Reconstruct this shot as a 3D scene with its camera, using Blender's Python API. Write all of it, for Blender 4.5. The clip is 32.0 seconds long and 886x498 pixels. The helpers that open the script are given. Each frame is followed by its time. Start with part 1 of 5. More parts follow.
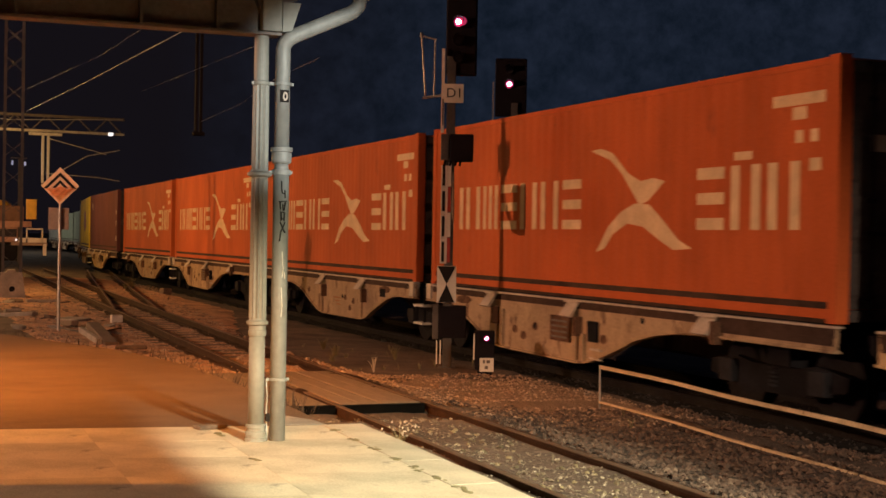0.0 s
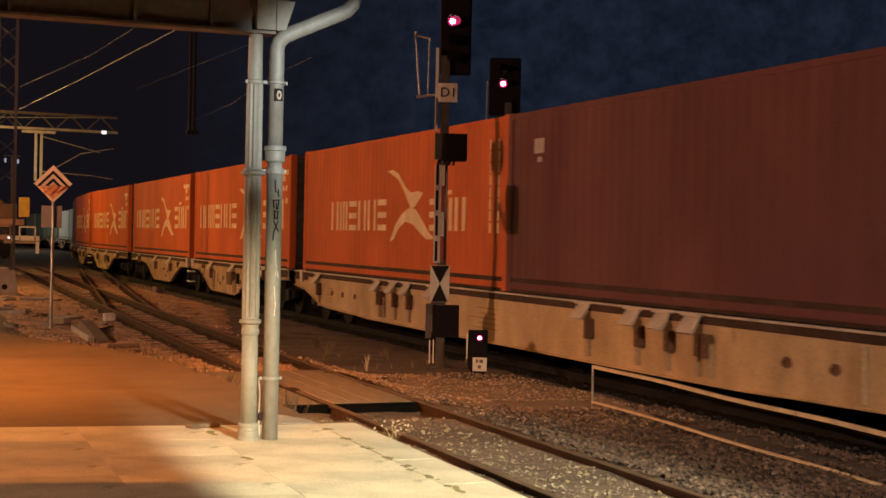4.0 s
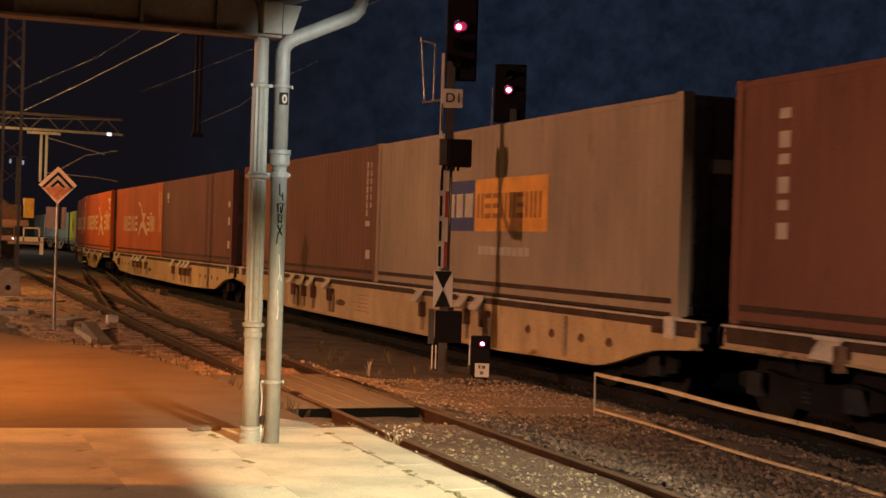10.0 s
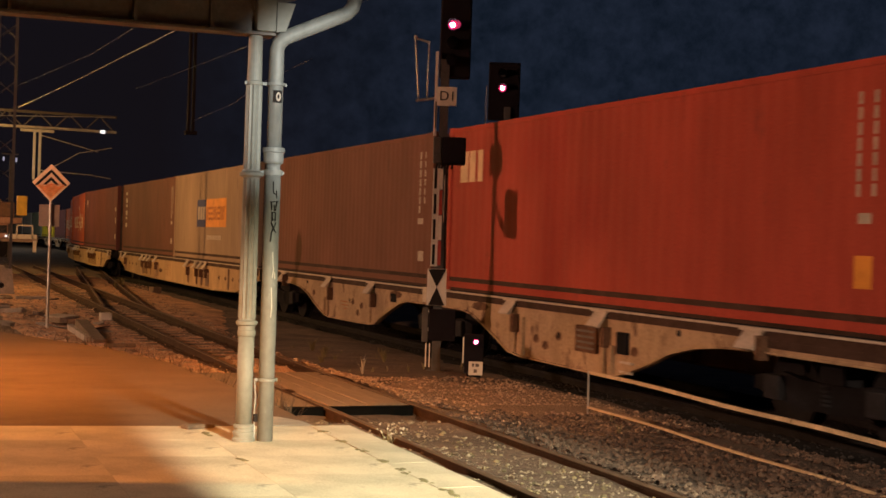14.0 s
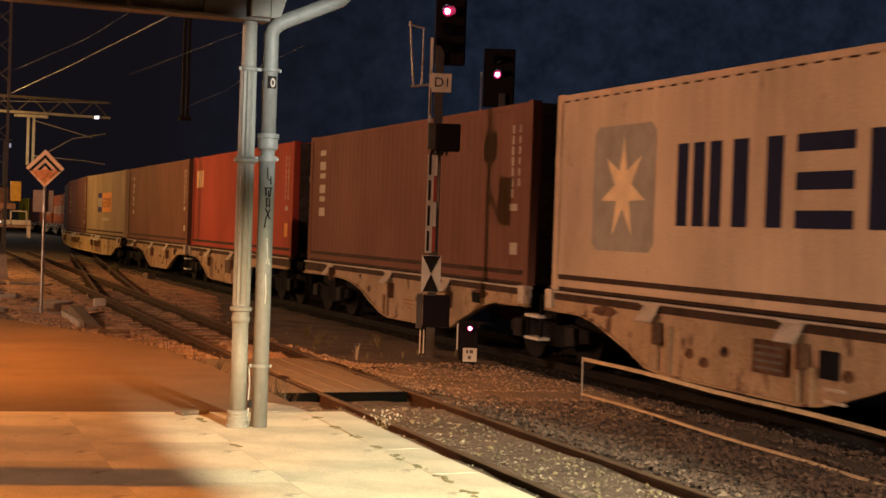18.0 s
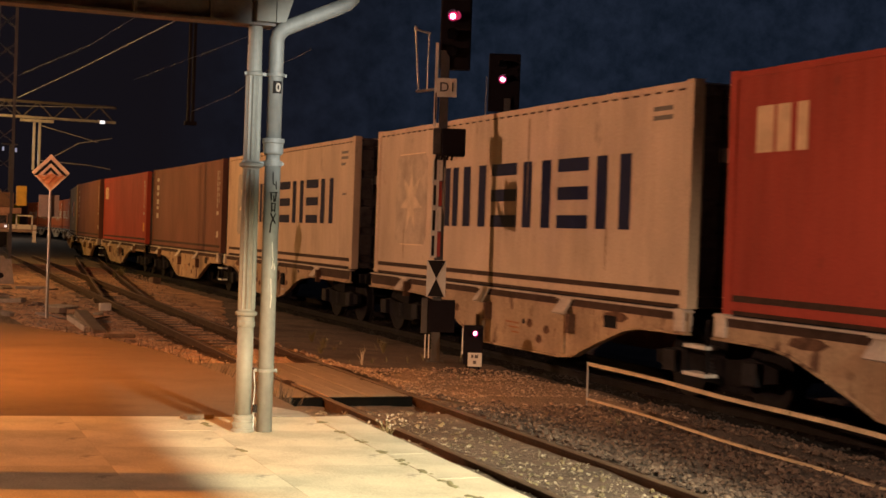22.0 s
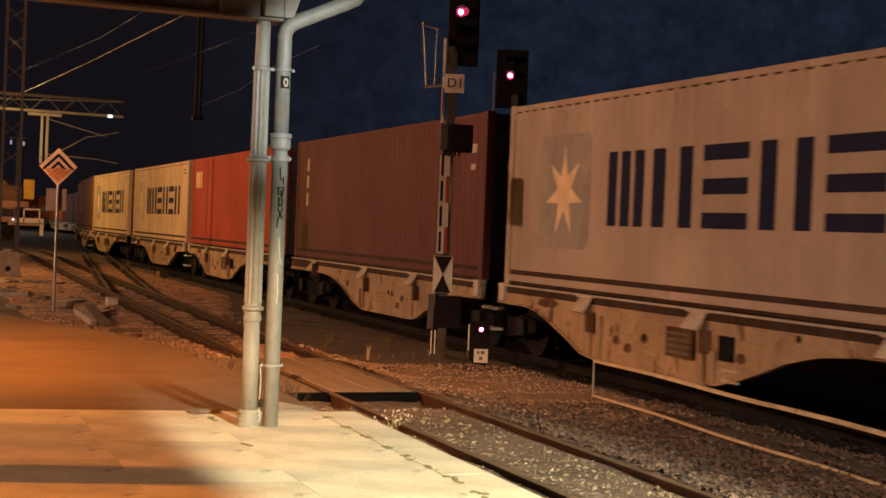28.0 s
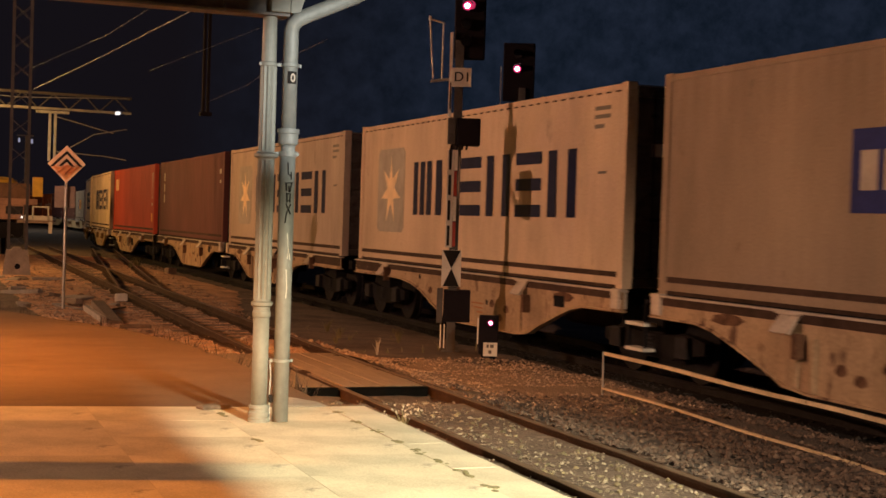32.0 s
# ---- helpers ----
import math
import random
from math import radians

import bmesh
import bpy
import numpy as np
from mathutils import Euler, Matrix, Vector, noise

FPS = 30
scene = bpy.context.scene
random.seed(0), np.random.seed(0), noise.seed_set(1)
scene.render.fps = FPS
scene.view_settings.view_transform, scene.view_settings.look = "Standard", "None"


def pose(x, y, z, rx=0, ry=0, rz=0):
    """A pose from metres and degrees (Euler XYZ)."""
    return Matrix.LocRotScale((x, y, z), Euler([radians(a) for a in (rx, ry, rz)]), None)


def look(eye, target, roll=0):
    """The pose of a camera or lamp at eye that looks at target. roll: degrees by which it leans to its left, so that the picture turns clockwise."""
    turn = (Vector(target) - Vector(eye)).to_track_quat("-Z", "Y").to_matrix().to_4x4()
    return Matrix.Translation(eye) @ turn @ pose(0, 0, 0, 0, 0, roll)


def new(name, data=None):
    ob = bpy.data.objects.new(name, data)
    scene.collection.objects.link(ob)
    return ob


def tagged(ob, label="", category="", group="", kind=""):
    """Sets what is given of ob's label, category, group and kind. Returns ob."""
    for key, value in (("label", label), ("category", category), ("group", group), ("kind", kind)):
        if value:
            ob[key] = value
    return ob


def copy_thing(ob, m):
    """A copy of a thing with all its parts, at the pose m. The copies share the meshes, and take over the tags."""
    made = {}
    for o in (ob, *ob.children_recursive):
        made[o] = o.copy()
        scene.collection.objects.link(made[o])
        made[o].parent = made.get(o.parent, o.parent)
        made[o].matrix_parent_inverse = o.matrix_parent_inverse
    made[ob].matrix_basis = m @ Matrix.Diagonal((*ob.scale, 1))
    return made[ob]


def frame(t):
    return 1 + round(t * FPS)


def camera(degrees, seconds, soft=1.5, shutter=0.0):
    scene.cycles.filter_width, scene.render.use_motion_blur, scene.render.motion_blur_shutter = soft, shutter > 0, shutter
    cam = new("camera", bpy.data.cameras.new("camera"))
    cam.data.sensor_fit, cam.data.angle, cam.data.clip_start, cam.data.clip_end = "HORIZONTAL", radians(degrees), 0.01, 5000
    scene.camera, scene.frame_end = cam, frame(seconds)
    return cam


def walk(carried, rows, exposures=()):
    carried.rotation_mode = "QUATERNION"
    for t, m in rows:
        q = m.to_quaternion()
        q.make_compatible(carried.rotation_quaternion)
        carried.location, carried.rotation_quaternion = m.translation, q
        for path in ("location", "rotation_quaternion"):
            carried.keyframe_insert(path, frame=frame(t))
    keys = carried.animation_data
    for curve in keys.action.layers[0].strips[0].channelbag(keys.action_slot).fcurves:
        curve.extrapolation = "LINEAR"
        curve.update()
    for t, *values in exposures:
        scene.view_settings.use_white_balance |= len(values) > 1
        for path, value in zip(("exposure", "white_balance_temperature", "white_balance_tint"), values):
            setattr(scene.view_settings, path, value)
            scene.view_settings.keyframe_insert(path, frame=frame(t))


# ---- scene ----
# one lens and one standing place, the sway as small turns: seconds, heading, tilt, lean
LENS = 35.48
EYE = (0.0, 0.0, 2.0)
cam = camera(LENS, 32.0, soft=1.6, shutter=0.5)


def gaze(heading, tilt, lean):
    return pose(*EYE, 90 + tilt, 0, -heading) @ pose(0, 0, 0, 0, 0, lean)


walk(cam, [(t, gaze(h, p, r)) for t, h, p, r in [
    (0.0, 21.18, -0.41, 0.98), (0.5, 21.32, -0.42, 1.14), (1.0, 21.41, -0.45, 1.21), (1.5, 21.53, -0.51, 1.26), (2.0, 21.57, -0.54, 1.11),
    (2.5, 21.48, -0.56, 0.97), (3.0, 21.45, -0.55, 1.05), (3.5, 21.45, -0.52, 1.11), (5.5, 21.47, 0.02, 1.43), (6.0, 21.49, 0.15, 1.51),
    (6.5, 21.49, 0.24, 1.59), (7.0, 21.49, 0.29, 1.50), (7.5, 21.50, 0.24, 1.59), (8.0, 21.54, 0.18, 1.66), (8.5, 21.51, 0.08, 1.68),
    (9.0, 21.43, 0.02, 1.72), (9.5, 21.38, -0.13, 1.73), (10.0, 21.30, -0.21, 1.80), (10.5, 21.25, -0.33, 1.74), (11.0, 21.20, -0.41, 1.62),
    (11.5, 21.22, -0.45, 1.55), (12.0, 21.28, -0.45, 1.52), (12.5, 21.44, -0.42, 1.60), (13.0, 21.48, -0.42, 1.68), (13.5, 21.53, -0.34, 1.80),
    (14.0, 21.56, -0.28, 1.87), (14.5, 21.62, -0.22, 2.01), (16.5, 21.73, -0.46, 2.07), (17.0, 21.76, -0.61, 1.99), (17.5, 21.79, -0.77, 1.99),
    (18.0, 21.81, -0.83, 1.99), (18.5, 21.83, -0.84, 2.01), (19.0, 21.83, -0.75, 2.07), (19.5, 21.83, -0.59, 2.11), (20.0, 21.78, -0.54, 2.15),
    (20.5, 21.69, -0.47, 2.22), (21.0, 21.63, -0.40, 2.19), (21.5, 21.62, -0.51, 2.04), (22.0, 21.59, -0.64, 2.02), (22.5, 21.55, -0.78, 2.07),
    (23.0, 21.51, -0.81, 2.14), (23.5, 21.48, -0.78, 2.19), (24.0, 21.45, -0.67, 2.30), (24.5, 21.46, -0.64, 2.43), (25.0, 21.39, -0.68, 2.35),
    (25.5, 21.43, -0.68, 2.23), (27.5, 21.35, -0.84, 2.26), (28.0, 21.32, -0.82, 2.34), (28.5, 21.31, -0.84, 2.41), (29.0, 21.28, -0.87, 2.28),
    (29.5, 21.20, -0.87, 2.13), (30.0, 21.11, -0.87, 1.99), (30.5, 21.07, -0.89, 2.00), (31.0, 21.03, -0.94, 2.01), (31.5, 21.01, -1.03, 1.92),
    (32.0, 20.98, -1.08, 1.85),
]])

# ---- night sky and lamps ----
world = bpy.data.worlds.new("night")
scene.world = world
world.use_nodes = True
wn, wl = world.node_tree.nodes, world.node_tree.links
back = wn["Background"]
sky_co = wn.new("ShaderNodeTexCoord")
sky_noise = wn.new("ShaderNodeTexNoise")
sky_noise.inputs["Scale"].default_value = 60.0
sky_noise.inputs["Detail"].default_value, sky_noise.inputs["Roughness"].default_value = 7.0, 0.68
sky_ramp = wn.new("ShaderNodeValToRGB")
sky_ramp.color_ramp.elements[0].position, sky_ramp.color_ramp.elements[0].color = 0.3, (0.0034, 0.0060, 0.0110, 1)
sky_ramp.color_ramp.elements[1].position, sky_ramp.color_ramp.elements[1].color = 0.75, (0.0108, 0.0150, 0.0270, 1)
sky_side = wn.new("ShaderNodeSeparateXYZ")
sky_turn = wn.new("ShaderNodeMapRange")
sky_turn.inputs["From Min"].default_value, sky_turn.inputs["From Max"].default_value = 0.17, 0.37
sky_mix = wn.new("ShaderNodeMix")
sky_mix.data_type = "RGBA"
sky_mix.inputs["A"].default_value = (0.0050, 0.0040, 0.0056, 1)
wl.new(sky_co.outputs["Generated"], sky_noise.inputs["Vector"])
wl.new(sky_co.outputs["Generated"], sky_side.inputs["Vector"])
wl.new(sky_side.outputs["X"], sky_turn.inputs["Value"])
wl.new(sky_turn.outputs["Result"], sky_mix.inputs["Factor"])
wl.new(sky_noise.outputs["Fac"], sky_ramp.inputs["Fac"])
wl.new(sky_ramp.outputs["Color"], sky_mix.inputs["B"])
wl.new(sky_mix.outputs["Result"], back.inputs["Color"])
back.inputs["Strength"].default_value = 1.28
scene.view_settings.exposure = 0.0



def lamp(name, kind, place, power, colour, size=0.3, target=None, cone=90, blend=0.5):
    data = bpy.data.lights.new(name, kind)
    data.energy, data.color = power, colour
    if kind == "AREA":
        data.size = size
    else:
        data.shadow_soft_size = size
    if kind == "SPOT":
        data.spot_size, data.spot_blend = radians(cone), blend
    ob = new(name, data)
    ob.matrix_basis = look(place, target) if target else pose(*place)
    return ob


# unseen lamps, mostly sodium; the white platform lamp stands clear of the canopy's edge
lamp("yard_lamp_light", "POINT", (-14.0, 21.5, 6.6), 11800, (1.0, 0.51, 0.305), 0.12)
lamp("far_yard_light", "POINT", (-3.0, 47.0, 4.6), 4400, (1.0, 0.47, 0.15), 0.2)
lamp("works_light", "POINT", (1.0, 71.0, 6.0), 3000, (1.0, 0.52, 0.14), 0.15)
lamp("outer_yard_light", "POINT", (2.0, 150.0, 9.0), 4200, (1.0, 0.90, 0.74), 0.2)
# orange fill spot added over the asphalt, coned to miss the train
lamp("asphalt_fill_light", "SPOT", (-1.1, 15.8, 5.0), 4000, (1.0, 0.32, 0.046), 0.12, (0.1, 16.4, 0.4), 118, 0.7)
lamp("canopy_lamp_light", "SPOT", (-2.5, 2.2, 3.42), 4700, (1.0, 0.28, 0.02), 0.004, (0.0, 8.9, 0.4), 38, 0.5)
lamp("platform_lamp_light", "SPOT", (4.20, -2.7, 6.2), 25000, (1.0, 0.91, 0.61), 0.10, (3.8, 7.95, 0.3), 30.0, 1.0)
# fill spot added to brighten the upper column and pipe, no such lamp known
lamp("column_fill_light", "SPOT", (5.2, -2.7, 4.0), 11000, (1.0, 0.98, 0.88), 0.10, (3.16, 10.6, 3.02), 8.0, 0.6)
# fill spot added to lift the ballast at the right, no lamp known there
lamp("ballast_fill_light", "SPOT", (5.5, -6.0, 6.5), 11000, (1.0, 0.68, 0.45), 0.12, (7.2, 9.0, 0.0), 32, 1.0)

# ---- materials ----
def surface(name, base, rough=0.6, metal=0.0, vary=0.25, scale=1.5, grain=30.0, bump=0.15, stain=None, stain_at=0.62, stretch=(1, 1, 1), random_tone=0.0, depth=0.01, shine=0.5, rust=None):
    """A procedural surface: broad tone variation, fine grain with relief, stains or rust with a shape of their own."""
    m = bpy.data.materials.new(name)
    m.use_nodes = True
    n, l = m.node_tree.nodes, m.node_tree.links
    b = n["Principled BSDF"]
    b.inputs["Roughness"].default_value, b.inputs["Metallic"].default_value = rough, metal
    b.inputs["Specular IOR Level"].default_value = shine
    co = n.new("ShaderNodeTexCoord")
    mp = n.new("ShaderNodeMapping")
    mp.inputs["Scale"].default_value = stretch
    l.new(co.outputs["Object"], mp.inputs["Vector"])
    big = n.new("ShaderNodeTexNoise")
    big.inputs["Scale"].default_value, big.inputs["Detail"].default_value, big.inputs["Roughness"].default_value = scale, 4, 0.6
    fine = n.new("ShaderNodeTexNoise")
    fine.inputs["Scale"].default_value, fine.inputs["Detail"].default_value = grain, 3
    l.new(mp.outputs["Vector"], big.inputs["Vector"])
    l.new(co.outputs["Object"], fine.inputs["Vector"])
    ramp = n.new("ShaderNodeValToRGB")
    e = ramp.color_ramp.elements
    e[0].position, e[0].color = 0.3, tuple(c * (1 - vary) for c in base) + (1,)
    e[1].position, e[1].color = 0.72, tuple(min(1, c * (1 + vary * 0.8)) for c in base) + (1,)
    l.new(big.outputs["Fac"], ramp.inputs["Fac"])
    mix = n.new("ShaderNodeMix")
    mix.data_type, mix.blend_type = "RGBA", "OVERLAY"
    mix.inputs["Factor"].default_value = min(0.9, vary * 1.2)
    l.new(ramp.outputs["Color"], mix.inputs["A"])
    l.new(fine.outputs["Fac"], mix.inputs["B"])
    out = mix.outputs["Result"]
    if stain:
        blot = n.new("ShaderNodeTexNoise")
        blot.inputs["Scale"].default_value, blot.inputs["Detail"].default_value, blot.inputs["Roughness"].default_value = scale * 2.3, 6, 0.65
        l.new(mp.outputs["Vector"], blot.inputs["Vector"])
        cut = n.new("ShaderNodeMapRange")
        cut.inputs["From Min"].default_value, cut.inputs["From Max"].default_value = stain_at, stain_at + 0.1
        l.new(blot.outputs["Fac"], cut.inputs["Value"])
        mx = n.new("ShaderNodeMix")
        mx.data_type = "RGBA"
        l.new(cut.outputs["Result"], mx.inputs["Factor"])
        l.new(out, mx.inputs["A"])
        mx.inputs["B"].default_value = (*stain, 1)
        out = mx.outputs["Result"]
    if rust:
        spot = n.new("ShaderNodeTexNoise")
        spot.inputs["Scale"].default_value, spot.inputs["Detail"].default_value, spot.inputs["Roughness"].default_value = scale * 5.5, 8, 0.7
        far_off = n.new("ShaderNodeVectorMath")
        far_off.inputs[1].default_value = (7.3, 3.1, 5.7)
        l.new(mp.outputs["Vector"], far_off.inputs[0])
        l.new(far_off.outputs["Vector"], spot.inputs["Vector"])
        cut = n.new("ShaderNodeMapRange")
        cut.inputs["From Min"].default_value, cut.inputs["From Max"].default_value, cut.inputs["To Max"].default_value = 0.63, 0.72, 0.7
        l.new(spot.outputs["Fac"], cut.inputs["Value"])
        mx = n.new("ShaderNodeMix")
        mx.data_type = "RGBA"
        l.new(cut.outputs["Result"], mx.inputs["Factor"])
        l.new(out, mx.inputs["A"])
        mx.inputs["B"].default_value = (*rust, 1)
        out = mx.outputs["Result"]
    if random_tone:
        info = n.new("ShaderNodeObjectInfo")
        rr = n.new("ShaderNodeMapRange")
        rr.inputs["To Min"].default_value, rr.inputs["To Max"].default_value = 1 - random_tone, 1 + random_tone
        l.new(info.outputs["Random"], rr.inputs["Value"])
        hs = n.new("ShaderNodeHueSaturation")
        l.new(rr.outputs["Result"], hs.inputs["Value"])
        l.new(out, hs.inputs["Color"])
        out = hs.outputs["Color"]
    l.new(out, b.inputs["Base Color"])
    if bump:
        bp = n.new("ShaderNodeBump")
        bp.inputs["Strength"].default_value, bp.inputs["Distance"].default_value = bump, depth
        l.new(fine.outputs["Fac"], bp.inputs["Height"])
        l.new(bp.outputs["Normal"], b.inputs["Normal"])
    return m


def glowing(name, colour, strength):
    m = bpy.data.materials.new(name)
    m.use_nodes = True
    b = m.node_tree.nodes["Principled BSDF"]
    b.inputs["Base Color"].default_value = (*colour, 1)
    b.inputs["Emission Color"].default_value = (*colour, 1)
    b.inputs["Emission Strength"].default_value = strength
    return m


def pebbled(name, tones, rough=0.9):
    """Loose stones: each island of the mesh takes its own tone."""
    m = bpy.data.materials.new(name)
    m.use_nodes = True
    n, l = m.node_tree.nodes, m.node_tree.links
    b = n["Principled BSDF"]
    b.inputs["Roughness"].default_value = rough
    geo = n.new("ShaderNodeNewGeometry")
    ramp = n.new("ShaderNodeValToRGB")
    e = ramp.color_ramp.elements
    e[0].color, e[1].color = (*tones[0], 1), (*tones[-1], 1)
    for i, c in enumerate(tones[1:-1]):
        k = e.new((i + 1) / (len(tones) - 1))
        k.color = (*c, 1)
    l.new(geo.outputs["Random Per Island"], ramp.inputs["Fac"])
    l.new(ramp.outputs["Color"], b.inputs["Base Color"])
    return m


ASPHALT = surface("asphalt", (0.124, 0.080, 0.052), 0.85, 0, 0.26, 0.8, 90, 0.6, (0.098, 0.063, 0.041), 0.57, stretch=(0.75, 1.2, 1), depth=0.012, shine=0.2)
SLAB = surface("concrete_slab", (0.50, 0.44, 0.33), 0.8, 0, 0.30, 1.6, 60, 0.35, (0.27, 0.24, 0.19), 0.60, random_tone=0.10, depth=0.004)
KERB = surface("concrete_edge", (0.47, 0.42, 0.32), 0.85, 0, 0.25, 2.0, 60, 0.4, (0.2, 0.18, 0.15), 0.62, random_tone=0.10)
EARTH = surface("cinder_ground", (0.105, 0.074, 0.055), 0.95, 0, 0.55, 0.9, 14, 1.0, (0.20, 0.150, 0.115), 0.60, depth=0.05)
STONES = pebbled("ballast_stone", [(0.030, 0.021, 0.017), (0.058, 0.040, 0.031), (0.088, 0.060, 0.045), (0.074, 0.046, 0.032), (0.16, 0.12, 0.09)])
RAIL = surface("rusty_rail", (0.038, 0.021, 0.013), 0.85, 0.0, 0.4, 3, 50, 0.3, shine=0.1)
RAIL_TOP = surface("worn_rail_head", (0.14, 0.10, 0.068), 0.45, 0.25, 0.3, 3, 40, 0.1)
LOOSE = surface("loose_ballast_stone", (0.088, 0.062, 0.048), 0.9, 0, 0.3, 8, 40, 0.3, random_tone=0.6)
LOOSE_PALE = surface("loose_pale_stone", (0.13, 0.106, 0.06), 0.9, 0, 0.3, 8, 40, 0.3, random_tone=0.55)
BALLAST_BED = surface("dark_ballast_bed", (0.055, 0.043, 0.037), 0.95, 0, 0.5, 1.2, 26, 0.9, (0.085, 0.065, 0.053), 0.6, depth=0.05)
JOINT = surface("joint_dirt", (0.10, 0.085, 0.06), 0.95, 0, 0.4, 3, 40, 0.3)
YARD_DIRT = surface("yard_dirt", (0.47, 0.275, 0.16), 0.95, 0, 0.5, 1.3, 24, 0.9, (0.19, 0.115, 0.072), 0.55, depth=0.05)
# dark tone that puts the shade of the gaps onto the container ends
END_SHADE = surface("end_shade", (0.060, 0.052, 0.052), 0.85, 0.0, 0.4, 1.5, 25, 0.3, (0.035, 0.032, 0.035), 0.55, shine=0.1)
RAIL_STAIN_SHADE = surface("rail_stain_shade", (0.040, 0.021, 0.013), 0.95, 0, 0.4, 3, 24, 0.8, (0.10, 0.058, 0.036), 0.6, depth=0.04, shine=0.1)
DIRT_STRIP = surface("tan_dirt", (0.22, 0.16, 0.11), 0.95, 0, 0.3, 1.1, 24, 0.9, (0.13, 0.09, 0.062), 0.6, depth=0.04)
# rust tone, also on the blocks that stand for the stops' shadows
SILL_RUST_SHADE = surface("rust_patch", (0.11, 0.062, 0.04), 0.9, 0, 0.5, 5, 40, 0.3, (0.16, 0.10, 0.065), 0.58, shine=0.1)
RUN_RUST = surface("rust_run", (0.29, 0.20, 0.13), 0.9, 0, 0.4, 5, 40, 0.2, (0.36, 0.27, 0.18), 0.55, shine=0.1)
SLEEPER = surface("weathered_sleeper", (0.13, 0.095, 0.07), 0.9, 0, 0.4, 3, 30, 0.6, stretch=(1, 6, 1))
PLANK = surface("crossing_plank", (0.16, 0.118, 0.08), 0.85, 0, 0.25, 2.0, 30, 0.5, stretch=(5, 1, 1), random_tone=0.15)
PAINT = surface("pale_grey_paint", (0.195, 0.20, 0.178), 0.6, 0, 0.15, 3, 25, 0.12, (0.10, 0.10, 0.09), 0.66, stretch=(2, 2, 0.5))
PAINT_OLD = surface("dull_grey_paint", (0.115, 0.098, 0.088), 0.6, 0, 0.3, 3, 25, 0.2, (0.12, 0.10, 0.08), 0.62)
PIPE = surface("zinc_pipe", (0.20, 0.21, 0.20), 0.6, 0.1, 0.18, 3, 20, 0.1, (0.36, 0.40, 0.40), 0.66, stretch=(3, 3, 0.6))
WOOD_DARK = surface("roof_boarding", (0.16, 0.12, 0.085), 0.8, 0, 0.35, 2, 30, 0.4, stretch=(6, 0.6, 1), random_tone=0.15)
BLACK = surface("black_signal_paint", (0.011, 0.009, 0.012), 0.8, 0, 0.2, 3, 30, 0.1, shine=0.08)
WHITE = surface("white_enamel", (0.62, 0.60, 0.54), 0.4, 0, 0.12, 4, 40, 0.05, (0.35, 0.30, 0.24), 0.70)
INK = surface("black_lettering", (0.020, 0.018, 0.018), 0.9, 0, 0.1, 5, 40, 0.0, shine=0.05)
RED_PAINT = surface("mast_red", (0.35, 0.04, 0.025), 0.5, 0, 0.2, 4, 40, 0.05)
WIRE = surface("overhead_wire_metal", (0.26, 0.27, 0.30), 0.5, 0.4, 0.2, 4, 30, 0.1)
GALV = surface("galvanised_steel", (0.40, 0.40, 0.38), 0.45, 0.6, 0.25, 4, 30, 0.15)
STEEL_DARK = surface("dark_lattice_steel", (0.07, 0.066, 0.064), 0.6, 0.3, 0.3, 3, 30, 0.2)
CONCRETE = surface("foundation_concrete", (0.30, 0.27, 0.23), 0.9, 0, 0.3, 2, 30, 0.5, (0.15, 0.13, 0.11), 0.6)
FENCE_PAINT = surface("rail_yellowed_paint", (0.55, 0.44, 0.28), 0.55, 0.1, 0.3, 4, 40, 0.2, (0.20, 0.13, 0.08), 0.62)
SIGN_ORANGE = surface("faded_sign_face", (0.90, 0.66, 0.44), 0.5, 0, 0.12, 4, 40, 0.05)
SIGN_SCRAWL = surface("scrawled_paint", (0.75, 0.17, 0.03), 0.5, 0, 0.2, 8, 40, 0.05)
SIGN_WASH = surface("orange_overspray", (0.85, 0.38, 0.14), 0.5, 0, 0.3, 9, 40, 0.05)
GREY_BOARD = surface("grey_board", (0.27, 0.20, 0.155), 0.6, 0, 0.2, 3, 40, 0.1)
CAB_DULL = surface("dull_brown_cab", (0.15, 0.085, 0.05), 0.7, 0, 0.3, 3, 40, 0.1)
CAB_PINK = surface("faded_pink_body", (0.34, 0.20, 0.145), 0.7, 0, 0.3, 3, 40, 0.1, (0.15, 0.08, 0.055), 0.6)
YELLOW = surface("machine_yellow", (0.62, 0.40, 0.05), 0.5, 0, 0.2, 3, 40, 0.1, (0.2, 0.12, 0.05), 0.64)
FRAME = surface("wagon_frame_paint", (0.36, 0.262, 0.17), 0.8, 0.0, 0.35, 1.5, 25, 0.25, (0.11, 0.065, 0.045), 0.56, stretch=(1, 1, 0.45), shine=0.12, rust=(0.12, 0.06, 0.035))
FRAME_TAN = surface("sandy_wagon_paint", (0.42, 0.30, 0.17), 0.8, 0.0, 0.28, 1.5, 25, 0.2, (0.24, 0.15, 0.09), 0.62, stretch=(1, 1, 0.45), shine=0.12, rust=(0.15, 0.08, 0.045))
FRAME_DARK = surface("wagon_dark_steel", (0.013, 0.0132, 0.016), 0.9, 0.0, 0.4, 2, 25, 0.3, shine=0.04)
# dark tone painting the shade in grooves, notches and under the deck edge
RECESS_SHADE = surface("recess_shade", (0.055, 0.033, 0.026), 0.8, 0.0, 0.4, 2, 25, 0.3, shine=0.1)
BRACKET = surface("bare_bracket", (0.46, 0.40, 0.34), 0.6, 0.2, 0.25, 5, 30, 0.2)
